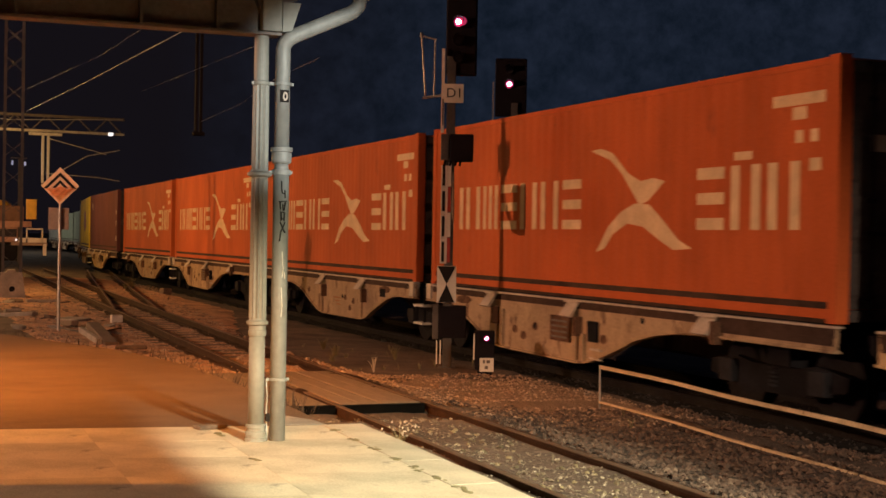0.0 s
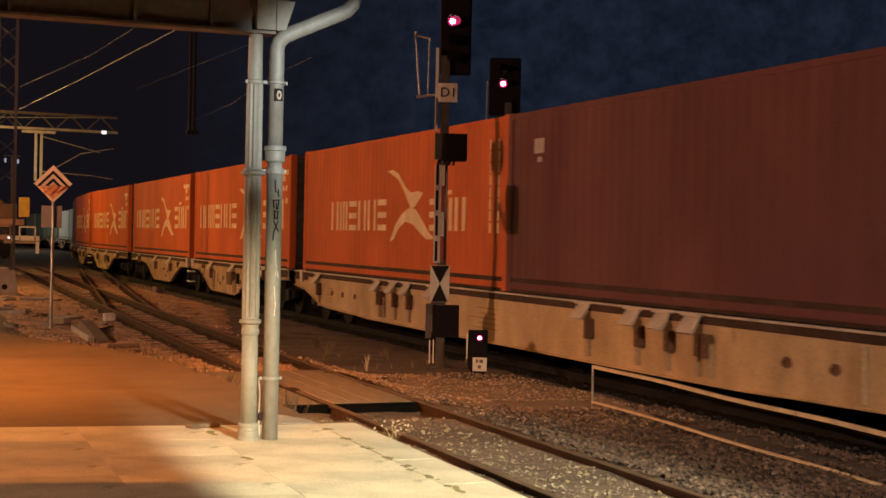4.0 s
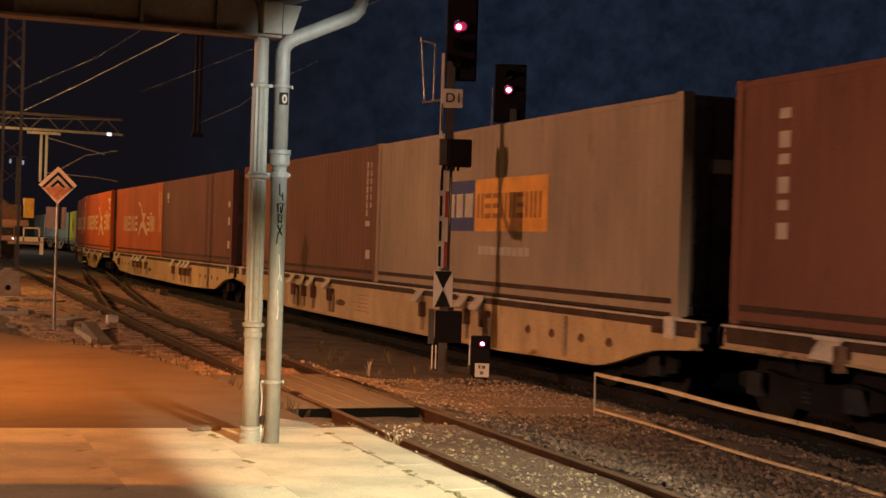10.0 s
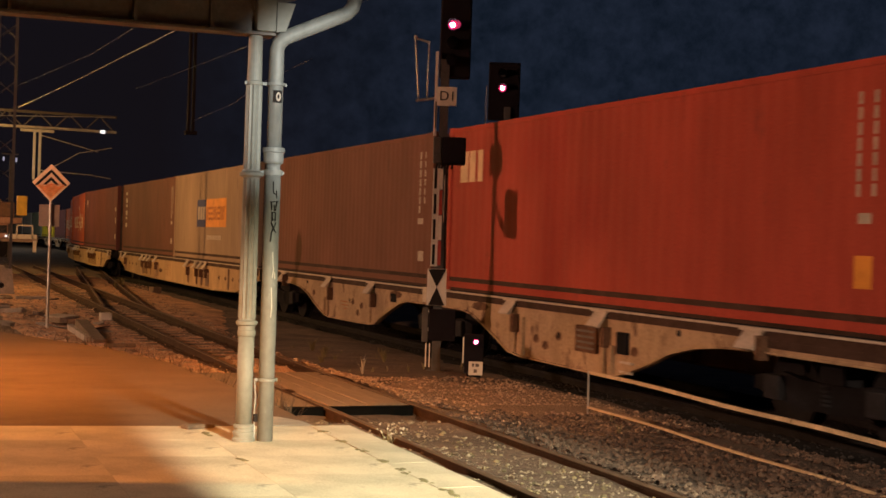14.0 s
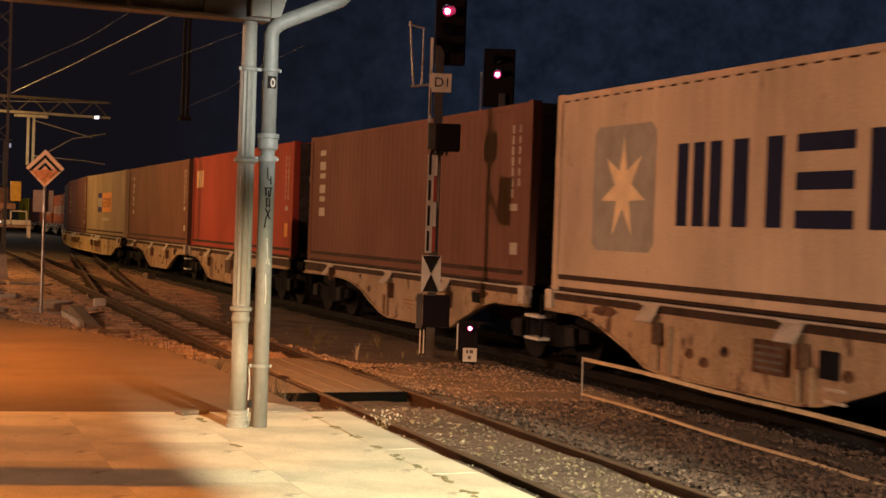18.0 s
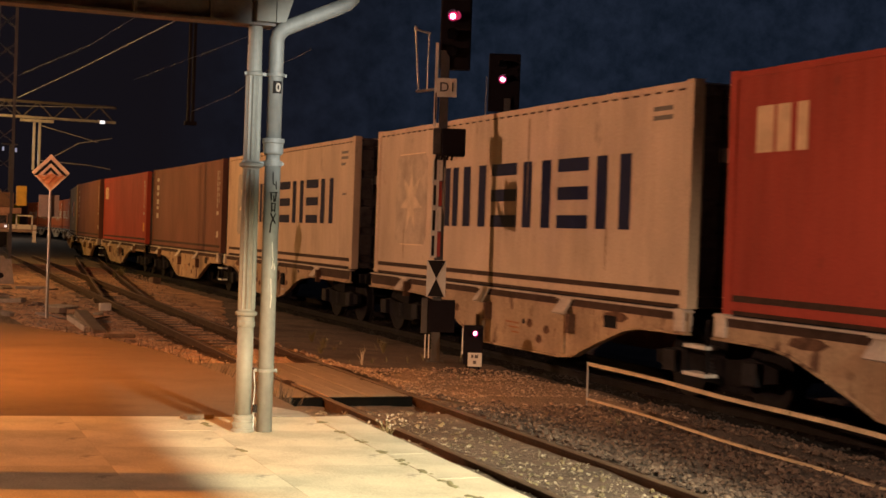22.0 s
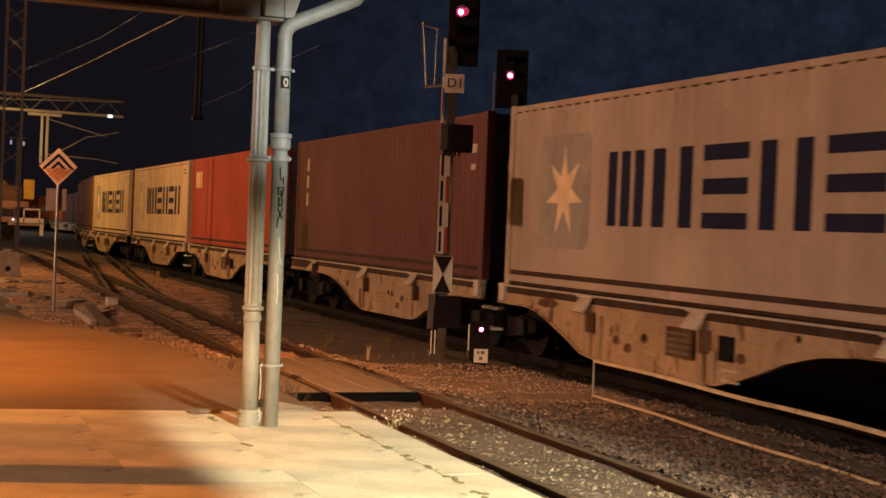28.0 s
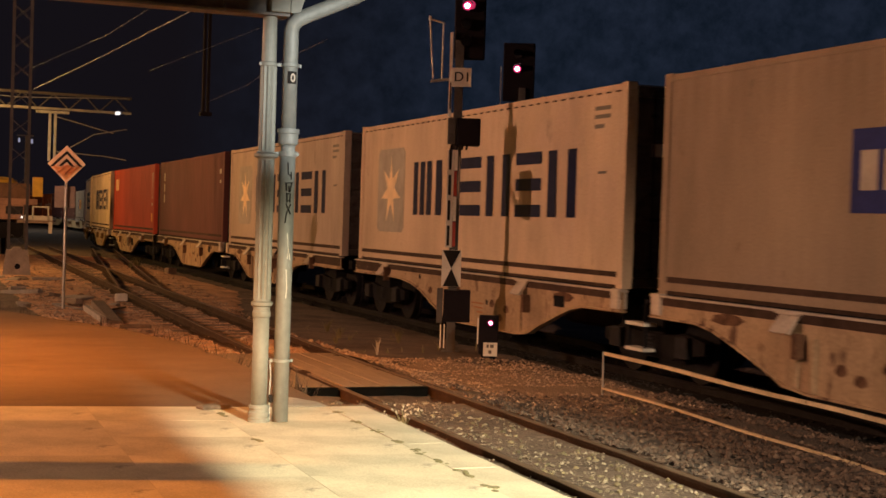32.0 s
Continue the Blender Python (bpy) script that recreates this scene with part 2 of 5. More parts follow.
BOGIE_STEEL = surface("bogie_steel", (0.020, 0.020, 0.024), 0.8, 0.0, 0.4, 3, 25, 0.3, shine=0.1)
STEP_PALE = surface("pale_step_tread", (0.55, 0.55, 0.52), 0.7, 0, 0.25, 4, 30, 0.2)
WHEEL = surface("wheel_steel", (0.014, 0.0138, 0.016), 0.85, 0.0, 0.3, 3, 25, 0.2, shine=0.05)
# near-black tones that put the train's shade into stones and track bed
SHADED_STONE = pebbled("shaded_ballast_stone", [(0.010, 0.0095, 0.010), (0.016, 0.015, 0.015), (0.024, 0.022, 0.021)])
GAP_SHADE = surface("gap_shade", (0.005, 0.0045, 0.004), 0.95, 0, 0.3, 3, 30, 0.3, shine=0.02)
SHADED_BED = surface("shaded_track_bed", (0.014, 0.0135, 0.0145), 0.9, 0, 0.4, 2, 20, 0.6, shine=0.1)
LENS_RED = glowing("red_signal_lens", (1.0, 0.06, 0.22), 0.42)
LENS_CORE = glowing("signal_lamp_core", (1.0, 0.62, 0.85), 14.0)
LENS_DARK = surface("unlit_lens", (0.03, 0.03, 0.035), 0.2, 0, 0.1, 5, 40, 0)
LAMP_GLOW = glowing("far_lamp_glow", (0.9, 0.93, 1.0), 1.1)
DIM_GLOW = glowing("dim_lamp_glow", (0.55, 0.62, 0.95), 0.35)
SCRUB = surface("dark_scrub", (0.05, 0.032, 0.018), 0.9, 0, 0.4, 6, 40, 0)
WEED = surface("dry_weed", (0.16, 0.14, 0.07), 0.8, 0, 0.3, 6, 40, 0)
PALE_FLOWER = surface("pale_seed_head", (0.36, 0.33, 0.27), 0.8, 0, 0.2, 6, 40, 0)
RUBBLE = pebbled("rubble", [(0.14, 0.09, 0.06), (0.28, 0.185, 0.125), (0.44, 0.34, 0.245), (0.20, 0.135, 0.09)])


def box_paint(name, base, dirt=0.6):
    return surface(name, base, 0.75, 0.0, 0.22, 0.8, 35, 0.15, tuple(c * 0.5 + 0.015 for c in base), 0.64, stretch=(1, 1, 0.4), shine=0.12, rust=tuple(a * 0.3 + b for a, b in zip(base, (0.07, 0.032, 0.018))))


PAINTS = {
    "orange": box_paint("orange_container_paint", (0.45, 0.098, 0.027)),
    "red": box_paint("red_container_paint", (0.33, 0.054, 0.036)),
    "brown": box_paint("brown_container_paint", (0.138, 0.060, 0.044)),
    "maroon": box_paint("maroon_container_paint", (0.118, 0.046, 0.046)),
    "rust": box_paint("rust_brown_container_paint", (0.155, 0.068, 0.049)),
    "beige": box_paint("beige_grey_container_paint", (0.53, 0.41, 0.295)),
    "stone": box_paint("stone_grey_container_paint", (0.40, 0.325, 0.265)),
    "grey": box_paint("grey_container_paint", (0.285, 0.217, 0.158)),
    "yellow": box_paint("yellow_container_paint", (0.62, 0.50, 0.04)),
    "white": box_paint("white_container_paint", (0.5, 0.5, 0.46)),
    "green": box_paint("green_grey_container_paint", (0.22, 0.25, 0.19)),
    "amber": box_paint("amber_container_paint", (0.60, 0.22, 0.03)),
}
PAINT_STEP = surface("worn_step_paint", (0.10, 0.09, 0.08), 0.7, 0, 0.3, 4, 30, 0.2)
STAR = surface("pale_star_marking", (0.78, 0.60, 0.38), 0.8, 0, 0.2, 3, 40, 0.0, shine=0.1)
CREAM = surface("cream_marking", (0.62, 0.44, 0.27), 0.6, 0, 0.2, 3, 40, 0.0, shine=0.1)
PALE = surface("pale_marking", (0.40, 0.35, 0.30), 0.6, 0, 0.2, 3, 40, 0.0, shine=0.1)
NAVY = surface("navy_marking", (0.012, 0.016, 0.045), 0.8, 0, 0.2, 3, 40, 0.0, shine=0.1)
WORN_PANEL = surface("worn_panel", (0.46, 0.365, 0.27), 0.8, 0, 0.25, 3, 40, 0.0, shine=0.1)
STAR_WORN = surface("worn_star", (0.62, 0.49, 0.34), 0.8, 0, 0.25, 3, 40, 0.0, shine=0.1)
SKYBLUE = surface("faded_blue_panel", (0.315, 0.285, 0.25), 0.6, 0, 0.2, 3, 40, 0.0, shine=0.1)
BLUE = surface("blue_panel", (0.018, 0.028, 0.14), 0.6, 0, 0.2, 3, 40, 0.0, shine=0.1)
OCHRE = surface("orange_panel", (0.62, 0.26, 0.045), 0.6, 0, 0.2, 3, 40, 0.0, shine=0.1)
OCHRE_INK = surface("brown_panel_bars", (0.28, 0.10, 0.03), 0.6, 0, 0.2, 3, 40, 0.0, shine=0.1)


# ---- mesh helpers ----
def box(bm, x0, x1, y0, y1, z0, z1, bevel=0.0):
    r = bmesh.ops.create_cube(bm, size=1.0)
    for v in r["verts"]:
        v.co = Vector(((x0 + x1) / 2 + v.co.x * (x1 - x0), (y0 + y1) / 2 + v.co.y * (y1 - y0), (z0 + z1) / 2 + v.co.z * (z1 - z0)))
    if bevel:
        es = list({e for v in r["verts"] for e in v.link_edges})
        bmesh.ops.bevel(bm, geom=es, offset=bevel, segments=2, affect="EDGES", profile=0.6)
    return bm


def rod(bm, a, b, r0, r1=None, n=12):
    """A round bar from a to b."""
    a, b = Vector(a), Vector(b)
    q = bmesh.ops.create_cone(bm, cap_ends=True, segments=n, radius1=r0, radius2=r0 if r1 is None else r1, depth=(b - a).length)
    m = Matrix.Translation((a + b) / 2) @ (b - a).to_track_quat("Z", "Y").to_matrix().to_4x4()
    bmesh.ops.transform(bm, matrix=m, verts=q["verts"])
    return bm


def bar(bm, a, b, w, h):
    """A square bar from a to b."""
    a, b = Vector(a), Vector(b)
    q = bmesh.ops.create_cube(bm, size=1.0)
    m = Matrix.Translation((a + b) / 2) @ (b - a).to_track_quat("Z", "Y").to_matrix().to_4x4() @ Matrix.Diagonal((w, h, (b - a).length, 1))
    bmesh.ops.transform(bm, matrix=m, verts=q["verts"])
    return bm


def plate(bm, pts, axis, lo, hi):
    """A flat shape (2D outline) given thickness along an axis: 'x' outline is (y, z), 'y' is (x, z), 'z' is (x, y)."""
    def at(p, d):
        return {"x": (d, p[0], p[1]), "y": (p[0], d, p[1]), "z": (p[0], p[1], d)}[axis]
    a = [bm.verts.new(at(p, lo)) for p in pts]
    b = [bm.verts.new(at(p, hi)) for p in pts]
    fs = [bm.faces.new(a), bm.faces.new(b[::-1])]
    for i in range(len(pts)):
        j = (i + 1) % len(pts)
        fs.append(bm.faces.new((a[j], a[i], b[i], b[j])))
    bmesh.ops.recalc_face_normals(bm, faces=fs)
    return bm


def turned(bm, profile, x=0.0, y=0.0, n=20):
    """A body of revolution about a vertical axis; profile of (radius, z)."""
    rings = [[bm.verts.new((x + r * math.cos(2 * math.pi * i / n), y + r * math.sin(2 * math.pi * i / n), z)) for i in range(n)] for r, z in profile]
    for a, b in zip(rings, rings[1:]):
        for i in range(n):
            bm.faces.new((a[i], a[(i + 1) % n], b[(i + 1) % n], b[i]))
    bm.faces.new(rings[0][::-1])
    bm.faces.new(rings[-1])
    return bm


def mesh_of(name, bm, material, smooth=False):
    me = bpy.data.meshes.new(name)
    bm.to_mesh(me)
    bm.free()
    me.materials.append(material)
    if smooth:
        for p in me.polygons:
            p.use_smooth = True
    return me


def part(name, bm, material, parent, label="", smooth=False):
    ob = new(name, mesh_of(name, bm, material, smooth))
    ob.parent = parent
    return tagged(ob, label) if label else ob


def piece(name, me, parent, m=None, material=None):
    """One more object on a mesh that is there already."""
    ob = new(name, me)
    ob.parent = parent
    if m is not None:
        ob.matrix_basis = m
    if material:
        ob.material_slots[0].link = "OBJECT"
        ob.material_slots[0].material = material
    return ob


def thing(name, label, category, m=None, group="", kind=""):
    ob = new(name)
    ob.empty_display_size = 0.2
    if m is not None:
        ob.matrix_basis = m
    return tagged(ob, label, category, group, kind)


def solid(name, bm, material, label="", category="", kind="", group="", smooth=False):
    return tagged(new(name, mesh_of(name, bm, material, smooth)), label, category, group, kind)


B = bmesh.new

# ---- ground and tracks ----
PLAT_Z = 0.40
NEAR_C, NEAR_HALF, NEAR_Z = 5.13, 0.55, 0.10
MAIN_C, MAIN_HALF = 10.45, 0.75


def near_shift(y):
    """The near track leans gently away beyond the platform."""
    return 0.019 * max(0.0, y - 18.0)


def track_shift(y):
    """Sideways swing of the main track where it crosses over, far down the yard."""
    k = min(1.0, max(0.0, (y - 68.0) / 84.0))
    return 6.6 * k * k * (3 - 2 * k)


def on_track(s):
    slope = (track_shift(s + 0.5) - track_shift(s - 0.5))
    return MAIN_C + track_shift(s), s, math.atan(slope)


def ground_height(x, y):
    h = -0.06 - 0.06 * min(1.0, max(0.0, (x - 6.3) / 2.5))
    if x < 3.9:
        h -= 0.05
    if 3.7 < x < 6.5:
        k = min(1.0, (x - 3.7) / 0.3, (6.5 - x) / 0.5)
        h += 0.09 * k * (0.0 if 14.2 < y < 15.2 else 1.0) * min(1.0, max(-0.4, (22 - y) / 4))
    if 6.9 < x < 8.6 and y < 16:
        h -= 0.06
    if 9.15 < x < 12.0 and y < 70:
        h -= 0.12
    rough = 0.035 if 2 < x < 9.3 and 5 < y < 60 else 0.02
    return h + rough * noise.noise((x * 1.3, y * 1.3, 0.0)) + rough * 0.6 * noise.noise((x * 4.1, y * 4.1, 3.0))


def ground_sheet():
    xs = [-3000, -600, -150, -60, -30, -15] + list(np.arange(-8, 16.01, 0.35)) + [18, 22, 30, 45, 80, 200, 700, 3000]
    ys = [-3000, -600, -150, -60, -25, -10, 0] + list(np.arange(4, 70, 0.4)) + list(np.arange(70, 210, 5.0)) + [260, 400, 900, 3000]
    vs = [(x, y, ground_height(x, y)) for y in ys for x in xs]
    w = len(xs)
    fs = [(j * w + i, j * w + i + 1, (j + 1) * w + i + 1, (j + 1) * w + i) for j in range(len(ys) - 1) for i in range(w - 1)]
    me = bpy.data.meshes.new("ground")
    me.from_pydata(vs, [], fs)
    me.materials.append(EARTH)
    for p in me.polygons:
        p.use_smooth = True
    return tagged(new("ground", me), "dark cinder and gravel yard ground between the tracks", "ground", kind="structure")


ground = ground_sheet()


def sweep_rail(name, centre, offset, top, y0, y1, step, parent, web=RAIL, crown=RAIL_TOP):
    """A rail of I section along a track, with a worn head as its own part."""
    sec = [(-0.06, -0.15), (0.06, -0.15), (0.06, -0.135), (0.012, -0.12), (0.012, -0.04), (0.035, -0.03), (0.035, -0.008), (-0.035, -0.008), (-0.035, -0.03), (-0.012, -0.04), (-0.012, -0.12), (-0.06, -0.135)]
    head = [(-0.034, -0.008), (0.034, -0.008), (0.034, -0.002), (0.028, 0.0), (-0.028, 0.0), (-0.034, -0.002)]
    ys = list(np.arange(y0, y1 + 0.01, step))
    foot = None
    for nm, s, mt in (("rail", sec, web), ("rail_head", head, crown)):
        vs, fs, k = [], [], len(s)
        for y in ys:
            cx = centre(y)
            vs += [(cx + offset + u, y, top + v) for u, v in s]
        for j in range(len(ys) - 1):
            fs += [(j * k + i, j * k + (i + 1) % k, (j + 1) * k + (i + 1) % k, (j + 1) * k + i) for i in range(k)]
        me = bpy.data.meshes.new(nm)
        me.from_pydata(vs, [], fs)
        me.materials.append(mt)
        ob = new(nm, me)
        ob.parent = foot or parent
        foot = foot or ob


def sleeper_mesh(half):
    return mesh_of("sleeper", box(B(), -half, half, -0.12, 0.12, -0.14, 0.0, 0.015), SLEEPER)


near_track = thing("near_track", "rusty narrow-gauge track with worn rail heads beside the platform", "track", kind="structure")
for side in (-1, 1):
    sweep_rail("rail", lambda y: NEAR_C + near_shift(y), side * NEAR_HALF, NEAR_Z, -30, 76, 2.0, near_track)
sl = sleeper_mesh(0.95)
for i in range(90):
    piece("sleeper", sl, near_track, pose(NEAR_C + near_shift(4 + i * 0.66), 4 + i * 0.66, NEAR_Z - 0.15, 0, 0, random.uniform(-1, 1)))

main_track = thing("main_track", "main line track under the freight train, its shade put in the colour", "track", kind="structure")
# rails, sleepers and bed are coloured for the unlit space under the train
for side in (-1, 1):
    sweep_rail("rail", lambda y: MAIN_C + track_shift(y), side * MAIN_HALF, 0.0, -180, 320, 4.0, main_track, SHADED_BED, FRAME_DARK)
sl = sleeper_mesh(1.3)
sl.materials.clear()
sl.materials.append(SHADED_BED)
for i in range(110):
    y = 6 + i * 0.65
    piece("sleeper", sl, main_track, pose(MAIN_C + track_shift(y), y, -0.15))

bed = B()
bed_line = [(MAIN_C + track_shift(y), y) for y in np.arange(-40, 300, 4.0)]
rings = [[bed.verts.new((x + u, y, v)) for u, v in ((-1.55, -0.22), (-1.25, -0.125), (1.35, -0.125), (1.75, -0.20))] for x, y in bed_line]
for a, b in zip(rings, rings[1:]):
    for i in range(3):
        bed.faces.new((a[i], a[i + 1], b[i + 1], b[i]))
part("track_bed", bed, SHADED_BED, main_track, "near-black track bed, coloured for the train's shade")

siding = thing("siding_track", "second rusty siding converging across the yard", "track", kind="structure")


def siding_x(y):
    k = max(0.0, y - 35)
    return NEAR_C + 0.32 + 0.10 * k


for side in (-1, 1):
    sweep_rail("rail", siding_x, side * 0.55, 0.08, 36.4 if side < 0 else 36, 76, 2.0, siding)

# strips of other ground between the near track and the main one
def ground_strip(name, edge_lo, edge_hi, y0, y1, material, label, lift):
    vs, fs, ys, m = [], [], list(np.arange(y0, y1, 0.3)), 21
    for y in ys:
        taper = min(1.0, (y - y0) / 1.5 + 0.05, (y1 - y) / 1.5)
        a = edge_lo(y) + 0.12 * noise.noise((y * 1.7, 3.0, lift))
        b = edge_hi(y) + 0.16 * noise.noise((y * 1.3, 9.0, lift))
        c = (a + b) / 2
        for i in range(m):
            x = c + (a + (b - a) * i / (m - 1) - c) * taper
            vs.append((x, y, ground_height(x, y) + (lift if 0 < i < m - 1 else -0.02)))
    for j in range(len(ys) - 1):
        fs += [(j * m + i, j * m + i + 1, (j + 1) * m + i + 1, (j + 1) * m + i) for i in range(m - 1)]
    me = bpy.data.meshes.new(name)
    me.from_pydata(vs, [], fs)
    me.materials.append(material)
    for p in me.polygons:
        p.use_smooth = True
    return tagged(new(name, me), label, "ground", kind="structure")


ballast_strip = ground_strip("ballast_strip", lambda y: 5.9, lambda y: 9.1, 2.0, 14.6, BALLAST_BED, "dark brown ballast bed between the tracks", 0.030)
ground_strip("dirt_strip", lambda y: 5.95, lambda y: 8.95, 13.6, 19.4, DIRT_STRIP, "trodden tan dirt strip between the tracks", 0.036)
ground_strip("yard_dirt_strip", lambda y: max(2.3, 3.75 - 0.5 * max(0.0, y - 20)), lambda y: min(8.66, 6.2 + 0.22 * max(0.0, y - 27)), 17.5, 66.0, YARD_DIRT, "reddish-brown dirt between the near rails", 0.036)
# strips beside the rails: rust staining plus the rails' shadow, both as colour
for off in (-0.55, 0.55):
    ground_strip("rail_stain_shade", lambda y: NEAR_C + off - 0.17 + near_shift(y), lambda y: NEAR_C + off + 0.10 + near_shift(y), 15.6, 62.0, RAIL_STAIN_SHADE, "dark strip along a rail, rust stain and rail shadow in its colour", 0.062)
    ground_strip("rail_stain_shade", lambda y: siding_x(y) + off - 0.16, lambda y: siding_x(y) + off + 0.12, 36.0, 70.0, RAIL_STAIN_SHADE, "dark strip along a rail, rust stain and rail shadow in its colour", 0.066)
# dark strip painting the unlit ground along the train's edge
ground_strip("shade_strip", lambda y: 9.12, lambda y: 9.6, 2.0, 60.0, SHADED_BED, "near-black ground strip beside the main track, shade put in its colour", 0.045)

# ---- platform ----
platform = thing("platform", "low station platform of worn asphalt with pale concrete edge slabs", "platform", kind="structure")
EDGE_X = 3.66
END_Y = 11.35


def end_outline():
    """Outline of the asphalt that tapers away past the slabs."""
    pts = [(-14, -30), (2.0, -30), (2.0, 10.9), (3.36, 10.9), (3.40, 12.4), (3.36, 15.0), (3.18, 17.4), (2.78, 19.3), (2.15, 20.9), (1.55, 22.4), (0.9, 24.2), (0.0, 26.0), (-14, 27.5)]
    return pts


part("asphalt_surface", plate(B(), end_outline(), "z", -0.3, PLAT_Z - 0.006), ASPHALT, platform, "worn asphalt, patched and stained")
core = B()
box(core, 2.0, EDGE_X - 0.05, -30, END_Y - 0.06, -0.3, PLAT_Z - 0.09)
box(core, 2.0, EDGE_X - 0.05, -30, -5.2, PLAT_Z - 0.088, PLAT_Z - 0.002)
part("retaining_wall", core, JOINT, platform, "stained concrete retaining wall")
# edge stones and slabs, each a piece of its own
SKEW = 0.15
slab_kinds = []
for w, d in ((0.9785, 0.7985),):
    bm = B()
    k = SKEW * w / 2
    plate(bm, [(-w / 2, k - d / 2), (w / 2, -k - d / 2), (w / 2, d / 2 - k), (-w / 2, d / 2 + k)], "z", -0.09, 0.0)
    slab_kinds.append(mesh_of("slab", bm, SLAB))
edge_me = mesh_of("edge_stone", box(B(), -0.17, 0.17, -0.493, 0.493, -0.12, 0.0, 0.004), KERB)
for i in range(32):
    piece("edge_stone", edge_me, platform, pose(EDGE_X - 0.16, END_Y - 0.50 - i * 0.99, PLAT_Z + random.uniform(-0.003, 0.003), random.uniform(-0.1, 0.1), random.uniform(-0.3, 0.3), random.uniform(-0.2, 0.2)))
for i in range(20):
    y = END_Y - 0.42 - i * 0.80
    for j in range(7):
        x = 2.83 - j * 0.98 - (0.0 if j == 0 else (0.49 if i % 2 and j < 0 else 0.0))
        piece("slab", slab_kinds[0], platform, pose(x + random.uniform(-0.001, 0.001), y + SKEW * (3.32 - x) + random.uniform(-0.001, 0.001), PLAT_Z + random.uniform(-0.001, 0.001), random.uniform(-0.05, 0.05), random.uniform(-0.05, 0.05), random.uniform(-0.06, 0.06)))

# boarded crossing between the near rails
crossing = thing("board_crossing", "weathered plank crossing laid between the near rails", "crossing", kind="structure")
plank_me = mesh_of("plank", box(B(), -0.119, 0.119, -1.9, 1.9, -0.05, 0.0, 0.008), PLANK)
for i in range(7):
    piece("plank", plank_me, crossing, pose((NEAR_C - 0.37 + i * 0.245) if i < 4 else NEAR_C - 0.77 - (i - 4) * 0.245, 17.0 + random.uniform(-0.02, 0.02), NEAR_Z + 0.0 + random.uniform(-0.003, 0.002), 0, random.uniform(-0.3, 0.3), random.uniform(-0.2, 0.2)))
# black strip painted as the shade under the plank ends
part("crossing_gap_strip", box(B(), -1.38, 0.5, -0.04, 0.02, -0.16, -0.004, 0.006), GAP_SHADE, crossing, "black strip standing for the shaded gap under the planks").matrix_basis = pose(NEAR_C, 15.06, NEAR_Z)

# ---- canopy ----
COL = (2.563, 10.6)
canopy = thing("platform_canopy", "old platform canopy with a riveted steel end beam and boarded roof", "canopy", kind="structure")
bm = B()
box(bm, -9, 2.62, COL[1] - 0.012, COL[1] + 0.012, 3.586, 3.86)
part("beam_web", bm, PAINT_OLD, canopy)
bm = B()
box(bm, -9, 2.70, COL[1] - 0.09, COL[1] + 0.09, 3.86, 3.885, 0.004)
part("top_flange", bm, PAINT_OLD, canopy)
bm = B()
box(bm, -9, 2.70, COL[1] - 0.09, COL[1] + 0.09, 3.56, 3.584, 0.004)
part("bottom_flange", bm, PAINT_OLD, canopy)
stiff = mesh_of("stiffener", box(B(), -0.012, 0.012, -0.075, 0.0, 3.586, 3.858), PAINT_OLD)
for x in (-3.2, -2.2, -1.2, -0.2, 0.72, 1.62, 2.2):
    piece("stiffener", stiff, canopy, pose(x, COL[1] - 0.013, 0))
bm = B()
box(bm, 2.50, 2.62, -26, 5.8, 3.62, 3.86)
part("edge_girder", bm, PAINT_OLD, canopy)
roof = B()
for i in range(70):
    y = -26 + i * 0.53
    if y < COL[1] + 0.5:
        box(roof, -9, 2.62, y, y + 0.515, 3.93, 3.96)
part("roof_boards", roof, WOOD_DARK, canopy)
# unseen bar added only to cast the dark band across the slabs
part("shade_bar", bar(B(), (-8.5, 4.889, 2.908), (2.4, 2.273, 2.908), 0.030, 0.031), PAINT_OLD, canopy)
eave = B()
plate(eave, [(2.62, 3.93), (3.28, 4.17), (3.28, 4.20), (2.62, 3.96)], "y", -26, 11.02)
part("eaves_boards", eave, WOOD_DARK, canopy)
part("gutter", rod(B(), (3.34, -26, 4.24), (3.34, 11.1, 4.24), 0.075), PAINT_OLD, canopy)

column = thing("canopy_column", "pale grey cast iron canopy column with moulded collars", "column")
cx, cy = COL
prof = [(0.088, 0.40), (0.088, 0.422), (0.078, 0.428), (0.078, 0.446), (0.083, 0.452), (0.083, 0.474), (0.073, 0.480), (0.073, 0.502), (0.080, 0.508), (0.080, 0.528), (0.064, 0.536)]
part("base", turned(B(), prof, cx, cy, 28), PAINT, column)
shaft = B()
turned(shaft, [(0.064, 0.53), (0.063, 1.26)], cx, cy)
part("lower_shaft", shaft, PAINT, column, smooth=True)
part("middle_collar", turned(B(), [(0.067, 1.22), (0.072, 1.235), (0.072, 1.26), (0.066, 1.27), (0.066, 1.30), (0.085, 1.312), (0.085, 1.335), (0.068, 1.345), (0.060, 1.37)], cx, cy, 28), PAINT, column)


